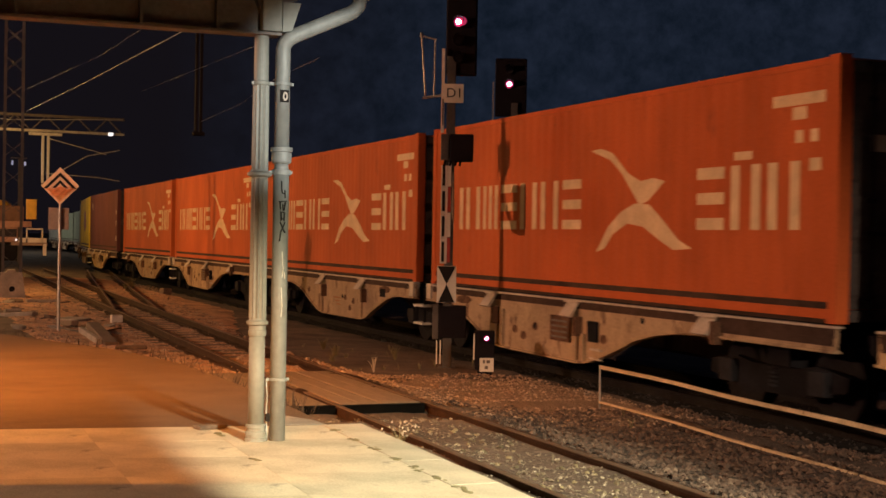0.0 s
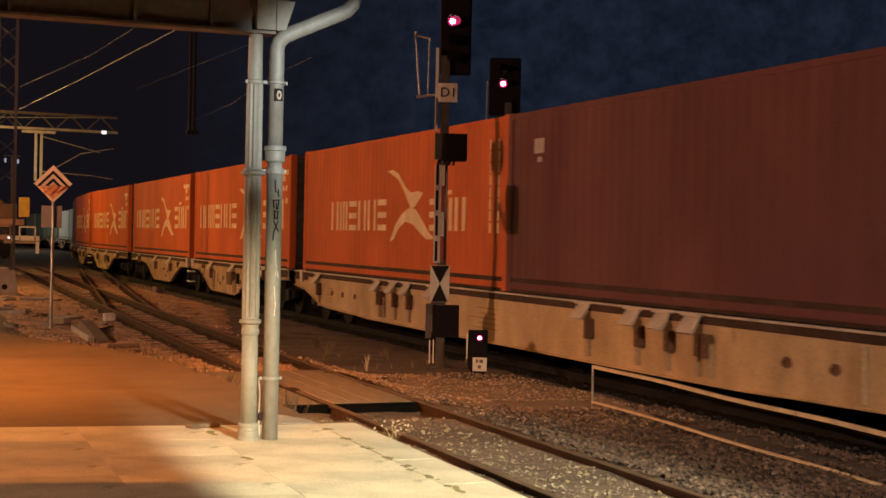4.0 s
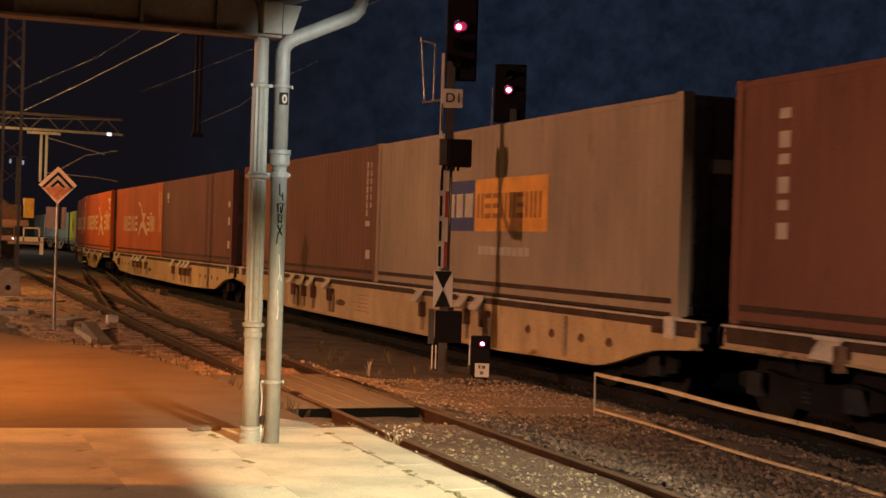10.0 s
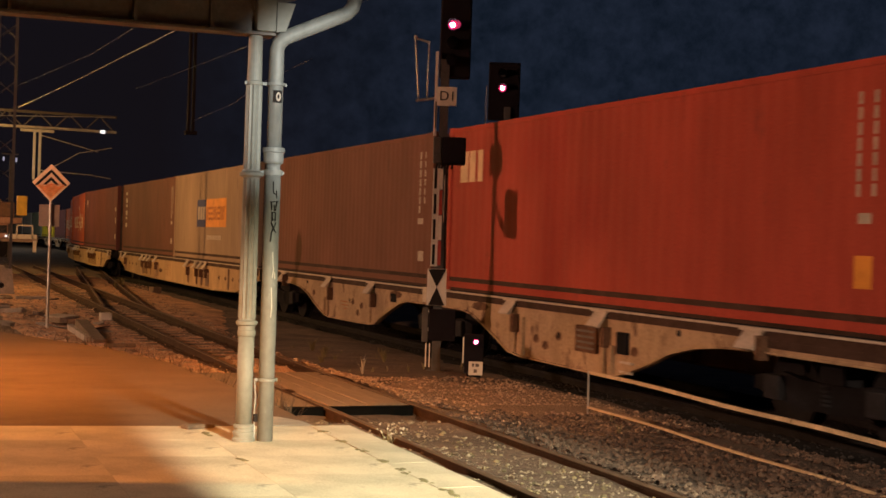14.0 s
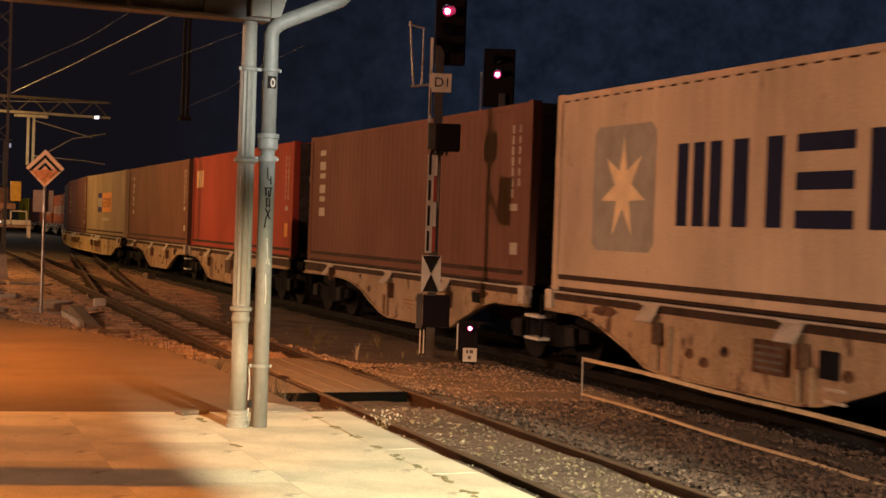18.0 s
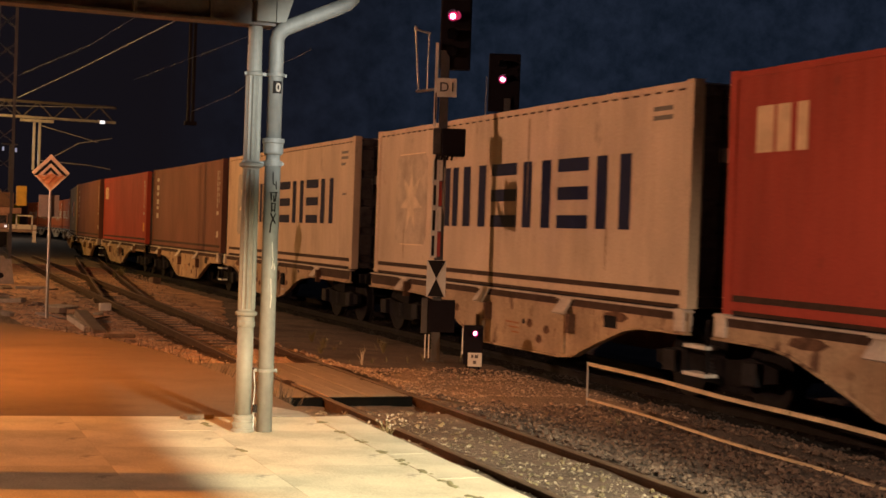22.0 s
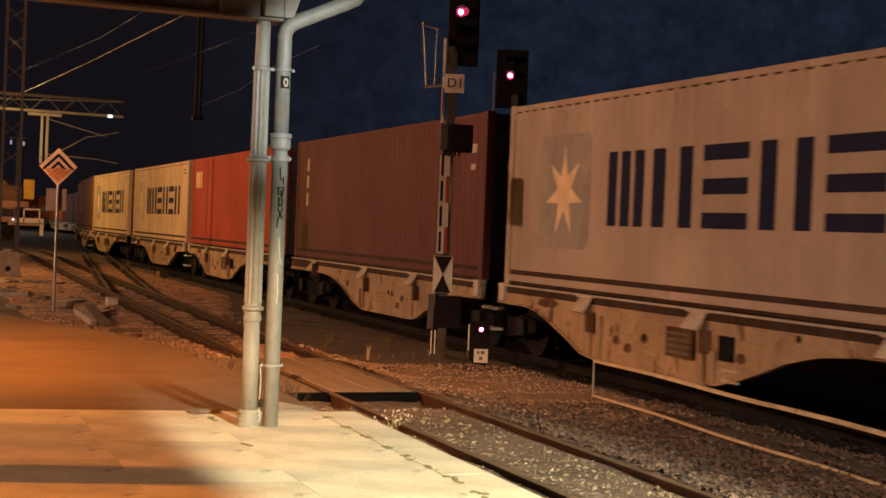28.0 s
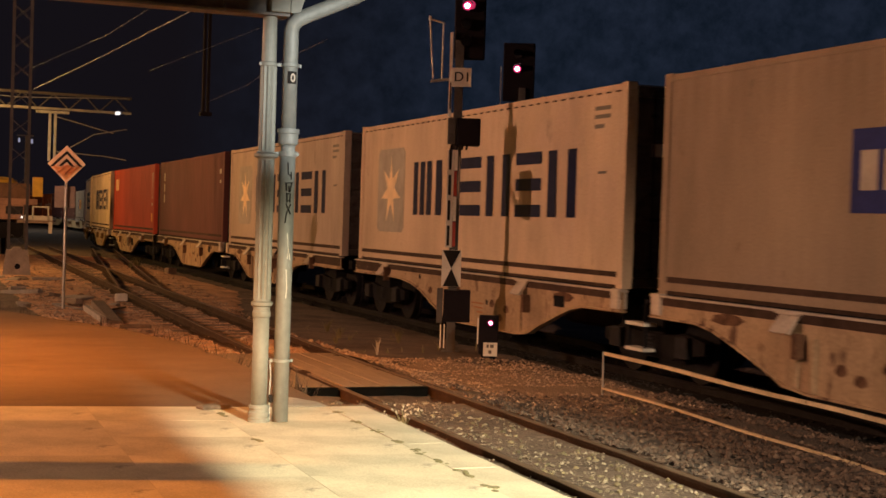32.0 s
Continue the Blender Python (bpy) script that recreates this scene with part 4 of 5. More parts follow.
def strip(bm, line, x0, x1, thick):
    """A flange plate that follows a line of (y, z)."""
    rings = [[bm.verts.new(c) for c in ((x0, y, z - thick), (x1, y, z - thick), (x1, y, z + 0.004), (x0, y, z + 0.004))] for y, z in line]
    for a, b in zip(rings, rings[1:]):
        for i in range(4):
            bm.faces.new((a[i], a[(i + 1) % 4], b[(i + 1) % 4], b[i]))
    bm.faces.new(rings[0][::-1])
    bm.faces.new(rings[-1])
    bmesh.ops.recalc_face_normals(bm, faces=bm.faces)


def thing_part(name, parent):
    ob = new(name)
    ob.parent = parent
    ob.empty_display_size = 0.2
    return ob


def bogie_meshes():
    me = {}
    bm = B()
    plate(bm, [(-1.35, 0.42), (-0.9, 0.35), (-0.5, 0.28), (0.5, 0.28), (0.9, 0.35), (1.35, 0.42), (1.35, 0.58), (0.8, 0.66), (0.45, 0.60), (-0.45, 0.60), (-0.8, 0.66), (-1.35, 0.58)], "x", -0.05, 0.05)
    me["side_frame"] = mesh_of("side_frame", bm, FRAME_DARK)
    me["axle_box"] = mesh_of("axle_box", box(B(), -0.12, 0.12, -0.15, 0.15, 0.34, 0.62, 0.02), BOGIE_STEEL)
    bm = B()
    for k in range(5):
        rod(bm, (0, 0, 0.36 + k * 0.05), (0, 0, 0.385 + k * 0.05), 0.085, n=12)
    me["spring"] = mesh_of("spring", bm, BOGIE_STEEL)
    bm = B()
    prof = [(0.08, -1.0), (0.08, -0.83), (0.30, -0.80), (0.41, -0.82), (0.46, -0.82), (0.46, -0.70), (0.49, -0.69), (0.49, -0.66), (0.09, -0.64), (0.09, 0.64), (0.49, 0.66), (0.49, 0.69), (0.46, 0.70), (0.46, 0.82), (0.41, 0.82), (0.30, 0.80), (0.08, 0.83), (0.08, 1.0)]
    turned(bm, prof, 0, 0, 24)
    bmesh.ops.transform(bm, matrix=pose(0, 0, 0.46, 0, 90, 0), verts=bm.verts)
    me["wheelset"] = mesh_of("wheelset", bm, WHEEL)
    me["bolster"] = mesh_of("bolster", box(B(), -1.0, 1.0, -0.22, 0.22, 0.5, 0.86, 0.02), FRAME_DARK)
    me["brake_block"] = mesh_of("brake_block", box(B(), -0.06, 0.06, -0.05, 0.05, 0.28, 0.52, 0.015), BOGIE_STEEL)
    return me


BOGIE = bogie_meshes()


def bogie(parent, y):
    bg = thing_part("bogie", parent)
    for s in (-1, 1):
        piece("side_frame", BOGIE["side_frame"], bg, pose(s * 1.0, 0, 0))
        for yy in (-0.9, 0.9):
            piece("axle_box", BOGIE["axle_box"], bg, pose(s * 1.02, yy, 0))
            piece("brake_block", BOGIE["brake_block"], bg, pose(s * 0.76, yy * 0.42, 0))
        piece("spring", BOGIE["spring"], bg, pose(s * 1.02, 0, 0))
    for yy in (-0.9, 0.9):
        piece("wheelset", BOGIE["wheelset"], bg, pose(0, yy, 0))
    piece("bolster", BOGIE["bolster"], bg)
    bg.matrix_basis = pose(0, y, 0)
    return bg


def fitting_meshes():
    """Fittings on the outer face of a sill; the face lies at x = 0 and outwards is -x."""
    me = {}
    bm = B()
    for y0, y1 in ((-0.18, -0.006), (0.006, 0.18)):
        vs = [bm.verts.new(c) for c in ((-0.02, y0, 1.10), (-0.02, y1, 1.10), (-0.17, y1, 0.90), (-0.17, y0, 0.90), (-0.002, y0, 1.10), (-0.002, y1, 1.10), (-0.13, y1, 0.885), (-0.13, y0, 0.885))]
        for f in ((0, 1, 2, 3), (4, 7, 6, 5), (0, 4, 5, 1), (3, 2, 6, 7), (0, 3, 7, 4), (1, 5, 6, 2)):
            bm.faces.new([vs[i] for i in f])
    bmesh.ops.recalc_face_normals(bm, faces=bm.faces)
    box(bm, -0.06, 0.0, -0.23, 0.23, 1.10, 1.125, 0.004)
    me["container_stop"] = mesh_of("container_stop", bm, BRACKET)
    # dark block shaped and coloured as the shadow that a stop throws
    bm = B()
    box(bm, -0.12, -0.003, -0.05, 0.05, 0.62, 0.90, 0.008)
    me["stop_hinge"] = mesh_of("stop_hinge", bm, SILL_RUST_SHADE)
    bm = B()
    box(bm, -0.045, -0.002, -0.105, 0.105, 0.0, 1.0, 0.008)
    me["sill_rib"] = mesh_of("sill_rib", bm, FRAME)
    bm = B()
    box(bm, -0.055, -0.002, -0.045, 0.045, 0.0, 1.0, 0.008)
    me["narrow_rib"] = mesh_of("narrow_rib", bm, FRAME)
    me["sill_hole"] = mesh_of("sill_hole", rod(B(), (-0.006, 0, 0), (0.01, 0, 0), 0.045, n=12), FRAME_DARK)
    rag = (1.0, 0.72, 1.15, 0.85, 1.25, 0.7, 0.95)
    bm = B()
    plate(bm, [(0.105 * math.cos(k * 0.5236) * (0.7 + 0.3 * rag[k % 7]), 0.068 * math.sin(k * 0.5236) * (0.7 + 0.3 * rag[k % 7])) for k in range(12)], "x", -0.004, -0.001)
    me["rust_patch"] = mesh_of("rust_patch", bm, SILL_RUST_SHADE)
    bm = B()
    plate(bm, [(-0.36, 0.02), (-0.22, 0.07), (0.05, 0.09), (0.31, 0.05), (0.38, -0.03), (0.12, -0.06), (-0.2, -0.05)], "x", -0.004, -0.001)
    me["rust_smear"] = mesh_of("rust_smear", bm, SILL_RUST_SHADE)
    me["lug"] = mesh_of("lug", box(B(), -0.05, 0.10, -0.11, 0.11, 0.88, 1.16, 0.012), BRACKET)
    return me


FIT = fitting_meshes()


def fit_on(name, parent, v, z, rise=None, label=""):
    """A fitting on the platform side of a sill at y = v, and, where it has height, stretched to it."""
    me = FIT[name]
    if rise:
        key = (name, round(rise, 2))
        if key not in FIT:
            FIT[key] = me.copy()
            FIT[key].transform(Matrix.Diagonal((1, 1, rise, 1)))
        me = FIT[key]
    ob = piece(name, me, parent, pose(-1.247, v, z))
    return tagged(ob, label) if label else ob


def side_sills(top, underside, paint, ends):
    """Web, upper band coloured as shade, flanges: on either side."""
    outline = underside + [(underside[-1][0], 1.117), (underside[0][0], 1.117)]
    lo, hi = sorted((underside[0][0], underside[-1][0]))
    for s in (-1, 1):
        part("side_sill", plate(B(), outline, "x", s * 1.235 - 0.012, s * 1.235 + 0.012), paint, top)
        # flat strip on the web, coloured for the flange's shadow
        part("sill_shade_band", box(B(), s * 1.249 - 0.002, s * 1.249 + 0.002, lo + 0.02, hi - 0.02, 1.012, 1.115), RECESS_SHADE, top, "dark band under the deck edge, shade put in its colour")
        a, b = sorted((s * 1.15, s * 1.285))
        part("top_flange", box(B(), a, b, lo, hi, 1.118, 1.142, 0.006), BRACKET, top)
        bm = B()
        strip(bm, underside, s * 1.235 - 0.055, s * 1.235 + 0.055, 0.022)
        part("bottom_flange", bm, paint, top)
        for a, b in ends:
            part("end_shade_band", box(B(), s * 1.2495 - 0.002, s * 1.2495 + 0.002, a, b, 0.925, 1.0115), RECESS_SHADE, top)


def belly_wagon(way, name, label):
    """One half of an articulated pair; way = 1: its inner end lies towards -y."""
    top = thing(name, label, "wagon", group="container wagons")
    h = LEN / 2

    def at(v):
        return way * (v - h)

    under = [(at(v), z) for v, z in sill_profile()]
    side_sills(top, under, FRAME, [sorted((at(9.85), at(12.2)))])
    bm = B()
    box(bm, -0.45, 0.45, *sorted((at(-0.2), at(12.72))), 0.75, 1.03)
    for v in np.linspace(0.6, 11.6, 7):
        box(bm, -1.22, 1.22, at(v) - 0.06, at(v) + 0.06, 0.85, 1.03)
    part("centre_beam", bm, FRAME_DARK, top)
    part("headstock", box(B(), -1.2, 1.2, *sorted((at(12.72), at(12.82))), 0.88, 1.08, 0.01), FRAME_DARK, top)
    for s in (-0.875, 0.875):
        bm = B()
        rod(bm, (s, at(12.82), 0.97), (s, at(12.98), 0.97), 0.09)
        rod(bm, (s, at(12.98), 0.97), (s, at(13.02), 0.97), 0.21, n=20)
        part("buffer", bm, FRAME_DARK, top)
    # folding stops, each with a dark block for its shadow, and ribs under them
    shift = 0.22 if way > 0 else 0.0
    for v in (3.02 + shift, 6.05 + shift, 9.75 + shift * 2):
        fit_on("container_stop", top, at(v), 0.0, None, "pale folding container stop")
        fit_on("stop_hinge", top, at(v) - 0.24, 0.0 if v < 9 else 0.16)
    fit_on("lug", top, at(0.06), 0.0, None, "pale corner lug at the joint")
    fit_on("sill_rib", top, at(3.12 + shift), 0.29, 0.62)
    for v in (6.18, 6.42):
        fit_on("narrow_rib", top, at(v + shift * 0.5), 0.26, 0.40)
    if way < 0:
        fit_on("narrow_rib", top, at(3.50), 0.27, 0.60)
    for v, z in ((3.95, 0.57), (4.28, 0.49), (4.72, 0.66), (7.0, 0.62)) if way < 0 else ((3.9, 0.60), (4.5, 0.66), (4.15, 0.44), (7.5, 0.72)):
        fit_on("rust_patch", top, at(v), z, None, "dark rust patch on the sill")
    fit_on("rust_smear", top, at(1.75), 0.93, None, "brown smear on the sill")
    for v, z in ((4.72, 0.67), (8.1, 0.95)):
        fit_on("sill_hole", top, at(v), z)
    if way < 0:
        panel = part("brake_panel", box(B(), -1.30, -1.25, at(6.0), at(5.35), 0.50, 0.88, 0.01), SILL_RUST_SHADE, top, "dark slatted brake panel")
        for k in range(4):
            part("panel_slat", box(B(), -1.308, -1.3005, at(5.94), at(5.42), 0.55 + k * 0.08, 0.58 + k * 0.08), PAINT_STEP, panel)
        bm = B()
        for z in (0.31, 0.44):
            box(bm, -1.29, -1.25, at(6.98), at(6.66), z, z + 0.03)
        part("label_clip", bm, BRACKET, top, "pale label clip")
        # dark block standing for the shade in a small hollow
        part("hollow_block", box(B(), -1.29, -1.2475, at(6.86), at(6.56), 0.56, 0.86, 0.01), FRAME_DARK, top)
        # treads between the pair, on one hanging post
        bm = B()
        box(bm, -1.27, -1.23, at(-0.26), at(-0.22), 0.34, 1.02)
        box(bm, -1.27, -1.23, at(-0.70), at(-0.66), 0.34, 0.74)
        box(bm, -0.3, -1.25 + 0.01, at(-0.30), at(-0.20), 0.98, 1.06)
        step = part("step_frame", bm, FRAME_DARK, top)
        for z in (0.36, 0.70):
            part("step_tread", box(B(), -1.31, -1.12, at(-0.20), at(-0.70), z, z + 0.045, 0.006), STEP_PALE, step, "pale worn step tread")
        bogie(top, at(-0.42))
    else:
        # dark plate laid on the web in place of a rectangular hole
        part("hole_plate", box(B(), -1.254, -1.2485, *sorted((at(1.72), at(2.08))), 0.78, 0.95), FRAME_DARK, top, "dark plate standing for a rectangular hole in the sill")
        for k in range(3):
            part("data_bar", box(B(), -1.2525, -1.2485, at(4.9), at(5.4 - 0.12 * k), 0.62 - k * 0.075, 0.64 - k * 0.075), OCHRE_INK, top)
    bogie(top, at(10.85))
    for x in (-1.15, 1.15):
        part("deck_bolster", box(B(), x - 0.05, x + 0.05, -5.9, 5.9, 1.14, 1.16), FRAME_DARK, top)
    return top


def flat_wagon():
    top = thing("flat_container_wagon", "long sandy-brown flat container wagon with deep side aprons", "wagon", group="container wagons")
    half = flat_profile()
    under = [(-v, z) for v, z in half[:0:-1]] + half
    side_sills(top, under, FRAME_TAN, [(11.6, 12.7), (-12.7, -11.6)])
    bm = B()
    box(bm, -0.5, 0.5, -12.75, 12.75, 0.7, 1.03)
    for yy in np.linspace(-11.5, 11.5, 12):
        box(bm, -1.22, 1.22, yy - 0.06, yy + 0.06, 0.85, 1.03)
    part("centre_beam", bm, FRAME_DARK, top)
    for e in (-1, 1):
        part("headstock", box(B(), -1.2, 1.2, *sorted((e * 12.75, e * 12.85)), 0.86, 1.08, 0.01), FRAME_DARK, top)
        for s in (-0.875, 0.875):
            bm = B()
            rod(bm, (s, e * 12.85, 0.97), (s, e * 12.92, 0.97), 0.09)
            rod(bm, (s, e * 12.92, 0.97), (s, e * 12.955, 0.97), 0.21, n=20)
            part("buffer", bm, FRAME_DARK, top)
        bogie(top, e * 10.6)
        fit_on("lug", top, e * 12.1, 0.0, None, "pale corner lug")
    for v in (10.72, 6.35, 5.39, 4.57, 3.21, -2.88, -4.32, -5.09, -5.81):
        fit_on("container_stop", top, v, 0.0, None, "pale folding container stop")
        fit_on("stop_hinge", top, v - 0.24, 0.0)
        fit_on("narrow_rib", top, v - 0.16, 0.37, 0.50)
    for v in (3.21, 6.35, -5.81):
        fit_on("stop_hinge", top, v - 0.40, 0.0)
        fit_on("narrow_rib", top, v - 0.44, 0.37, 0.42)
    fit_on("narrow_rib", top, -9.1, 0.39, 0.60)
    for v in (-7.76, -8.62, -9.60, -10.45, 7.9, 8.8, 9.6):
        fit_on("rust_patch", top, v, 0.70, None, "dark rust patch on the apron")
    fit_on("rust_smear", top, 2.25, 0.60, None, "brown smear on the apron")
    for k in range(5):
        part("data_bar", box(B(), -1.2525, -1.2485, 0.25, 0.25 + (1.05, 0.8, 1.2, 0.65, 0.9)[k], 0.50 + k * 0.085, 0.512 + k * 0.085), OCHRE_INK, top)
        part("data_bar", box(B(), -1.2525, -1.2485, 9.5, 9.5 + (0.55, 0.4, 0.5, 0.35, 0.5)[k], 0.50 + k * 0.075, 0.512 + k * 0.075), OCHRE_INK, top)
    for x in (-1.15, 1.15):
        part("deck_bolster", box(B(), x - 0.05, x + 0.05, -12.1, 12.1, 1.14, 1.16), FRAME_DARK, top)
    return top


# the rake: near end of each box along the train (metres, at 16 s the train's own zero lies abreast of the eye), paint, dress, label
RAKE = []


def pair(front_near, kind, front, rear, gap):
    RAKE.append((front_near, kind, front, rear, gap))


H_S = "orange-red shipping container with cream emblem and pale bars"
M_S = "beige shipping container with a pale star and navy bars"
drab = ("stone", dress_star, "grey-beige shipping container with a pale star and navy bars")
weathered = ("beige", dress_star_worn, "rust-streaked beige shipping container with a worn star and navy bars")
orange, starred = ("orange", dress_south, H_S), ("beige", dress_star, M_S)
brown = ("brown", dress_column, "dark brown shipping container with a column of pale marks")
rusty = ("rust", dress_column_thin, "rust-brown shipping container with a column of pale marks")
maroon = ("maroon", dress_marks, "dull maroon shipping container with small pale marks")
small_orange = ("orange", dress_south_small, "orange-red shipping container with smaller cream emblem and data columns")
dusky = ("maroon", dress_column_short, "dull maroon shipping container with a short column of pale marks")
cinnamon = ("rust", dress_column, "red-brown shipping container with a column of pale marks")
crimson = ("red", dress_square, "red shipping container with a pale square badge")
yellow = ("yellow", dress_round, "yellow shipping container with a round badge")
grey = ("grey", dress_panel, "grey-beige shipping container with blue and orange panels")
pale = ("white", dress_marks, "off-white shipping container with small marks")
green = ("green", dress_marks, "grey-green shipping container with small marks")
amber = ("amber", dress_south, "amber shipping container with pale bars")

pair(246.45, "belly", pale, green, 0.85)
pair(219.80, "belly", green, pale, 0.85)
pair(193.15, "belly", pale, green, 0.85)
pair(166.50, "belly", yellow, maroon, 0.85)
pair(139.75, "belly", orange, orange, 0.85)
pair(113.00, "belly", orange, orange, 0.85)
pair(86.47, "flat", small_orange, maroon, 0.0)
pair(60.60, "flat", brown, grey, 0.0)
pair(35.02, "belly", rusty, crimson, 0.75)
pair(8.42, "belly", cinnamon, starred, 0.86)
pair(-18.37, "belly", weathered, crimson, 0.81)
pair(-44.95, "belly", dusky, drab, 0.97)
pair(-71.60, "belly", starred, grey, 1.02)
SPEED = [5.535, 0.0809, -0.0214, -0.0509]


def advance(t):
    k = t / 16 - 1
    return 16 * sum(c * k ** (i + 1) for i, c in enumerate(SPEED))


MOVING = []
WAGONS = {}


def wagon(kind):
    """The first of a kind is built, the rest are copies of it."""
    if kind in WAGONS:
        return copy_thing(WAGONS[kind], pose(0, 0, 0))
    if kind == "flat":
        WAGONS[kind] = flat_wagon()
    elif kind == "leading":
        WAGONS[kind] = belly_wagon(1, "container_wagon", "weathered grey-brown fish-bellied container wagon, leading half of a pair")
    else:
        WAGONS[kind] = belly_wagon(-1, "container_wagon", "weathered grey-brown fish-bellied container wagon with a dark brake panel")
    return WAGONS[kind]


for near, kind, front, rear, gap in RAKE:
    spots = (near + LEN / 2, near - gap - LEN / 2)
    for offset, (paint, dress, label) in zip(spots, (front, rear)):
        box_ob = container(label, paint)
        dress(box_ob)
        MOVING.append((box_ob, offset, DECK))
    if kind == "flat":
        MOVING.append((wagon("flat"), near - gap / 2, 0.0))
    else:
        MOVING.append((wagon("leading"), spots[0], 0.0))
        MOVING.append((wagon("trailing"), spots[1], 0.0))


def motions():
    """The whole train draws away along its track."""
    for ob, offset, height in MOVING:
        rows = []
        for t in range(33):
            x, y, a = on_track(offset + advance(t))
            rows.append((float(t), pose(x, y, height, 0, 0, -math.degrees(a))))
        walk(ob, rows)

# ---- signals ----
def lens_unit(parent, name, x, y, z, lit, r=0.075):
    """A signal lamp facing the platform end: hood, and lens."""
    bm = B()
    n = 16
    a = [bm.verts.new((x + (r + 0.012) * math.cos(2 * math.pi * k / n), y, z + (r + 0.012) * math.sin(2 * math.pi * k / n))) for k in range(n)]
    b = [bm.verts.new((x + (r + 0.012) * math.cos(2 * math.pi * k / n), y - (0.20 if math.sin(2 * math.pi * k / n) > -0.2 else 0.05), z + (r + 0.012) * math.sin(2 * math.pi * k / n))) for k in range(n)]
    for k in range(n):
        bm.faces.new((a[k], a[(k + 1) % n], b[(k + 1) % n], b[k]))
    part("hood", bm, BLACK, parent)
    ob = part(name, rod(B(), (x, y + 0.01, z), (x, y - 0.02, z), r, n=20), LENS_RED if lit else LENS_DARK, parent, "glowing red lens" if lit else "")
    if lit:
        part("lamp_core", rod(B(), (x, y - 0.021, z), (x, y - 0.030, z), r * 0.56, n=16), LENS_CORE, parent, "bright pinkish core of the lamp")
    return ob


SX, SY = 8.35, 21.15
sig = thing("main_signal", "black main signal on a striped mast showing red, with number board", "signal", pose(SX, SY, 0, 0, 0, -21))
# local axes: x across the view, y away from it
part("mast", box(B(), -0.125, 0.02, -0.03, 0.09, -0.1, 5.0, 0.006), STEEL_DARK, sig, "dark grey steel mast")
white_strip = mesh_of("mast_plate", box(B(), -0.195, -0.085, -0.046, -0.036, 0.0, 0.40), WHITE)
side_white = mesh_of("mast_plate", box(B(), -0.083, -0.030, -0.046, -0.036, 0.0, 0.40), WHITE)
side_red = mesh_of("mast_plate", box(B(), -0.083, -0.030, -0.046, -0.036, 0.0, 0.40), RED_PAINT)
slot = mesh_of("mast_slot", box(B(), -0.172, -0.128, -0.050, -0.0465, 0.0, 0.33), INK)
for k in range(4):
    piece("mast_plate", white_strip, sig, pose(0, 0, 1.60 + k * 0.402))
    piece("mast_slot", slot, sig, pose(0, 0, 1.63 + k * 0.415))
    piece("mast_plate", side_red if k in (0, 2) else side_white, sig, pose(0, 0, 1.62 + k * 0.415))
for z0, hh in ((3.74, 0.84), (4.50, 0.62)):
    part("mast_plate", box(B(), -0.215, -0.165, -0.046, -0.036, z0, z0 + hh), WHITE, sig)
part("mast_slot", box(B(), -0.195, -0.175, -0.050, -0.047, 3.86, 4.30), INK, sig)
hd = part("signal_head", box(B(), -0.15, 0.36, 0.0, 0.22, 4.70, 6.05, 0.03), BLACK, sig, "black signal head")
for zz, lit in ((5.56, True), (5.26, False), (4.98, False)):
    lens_unit(sig, "signal_lens", 0.045, -0.02, zz, lit)
# glowing disc added for the glint beside the lens, not a lamp itself
part("lens_glint", rod(B(), (0.105, -0.034, 5.575), (0.105, -0.040, 5.575), 0.075, n=14), LENS_RED, sig, "glowing disc painted as the lamp's dull red glint")
part("number_board", box(B(), -0.17, 0.15, -0.085, -0.07, 4.23, 4.54, 0.006), WHITE, sig, "white board with black number")
txt = bpy.data.curves.new("number_text", "FONT")
txt.body, txt.size, txt.extrude, txt.align_x, txt.align_y = "D1", 0.22, 0.002, "CENTER", "CENTER"
tm = new("number_text", txt)
dg = bpy.context.evaluated_depsgraph_get()
tme = bpy.data.meshes.new_from_object(tm.evaluated_get(dg))
bpy.data.objects.remove(tm)
tme.materials.clear()
tme.materials.append(INK)
tob = piece("number_text", tme, sig, pose(0.0, -0.089, 4.385, 90, 0, 0))
part("indicator_box", box(B(), -0.06, 0.325, -0.14, 0.28, 3.28, 3.72, 0.025), BLACK, sig, "black speed indicator box")
part("box_hinge", box(B(), -0.21, -0.065, -0.10, 0.2, 3.30, 3.72, 0.02), STEEL_DARK, sig)
for x in (-0.15, -0.06, 0.03, 0.10):
    part("cable_gland", rod(B(), (x, -0.06, 3.20), (x + 0.02, -0.06, 3.29), 0.018, n=8), BLACK, sig)
part("distant_board", plate(B(), [(-0.235, 0.96), (0.08, 0.96), (0.08, 1.56), (-0.235, 1.56)], "y", -0.07, -0.062), WHITE, sig, "white board with two black triangles tip to tip")
for tri in ([(-0.21, 0.965), (0.055, 0.965), (-0.078, 1.26)], [(-0.225, 1.555), (0.07, 1.555), (-0.078, 1.262)]):
    part("triangle", plate(B(), tri, "y", -0.078, -0.072), INK, sig)
# board and bracket shaped from their shadow alone, set edge-on to the camera
part("side_board", box(B(), -0.010, -0.004, -0.90, -0.40, 2.32, 3.06), GREY_BOARD, sig, "thin board turned side-on to the platform end")
part("board_bracket", bar(B(), (-0.03, -0.03, 2.78), (-0.007, -0.42, 2.42), 0.014, 0.12), STEEL_DARK, sig)
part("relay_cabinet", box(B(), -0.19, 0.25, -0.06, 0.32, 0.38, 0.90, 0.015), BLACK, sig, "black relay cabinet")
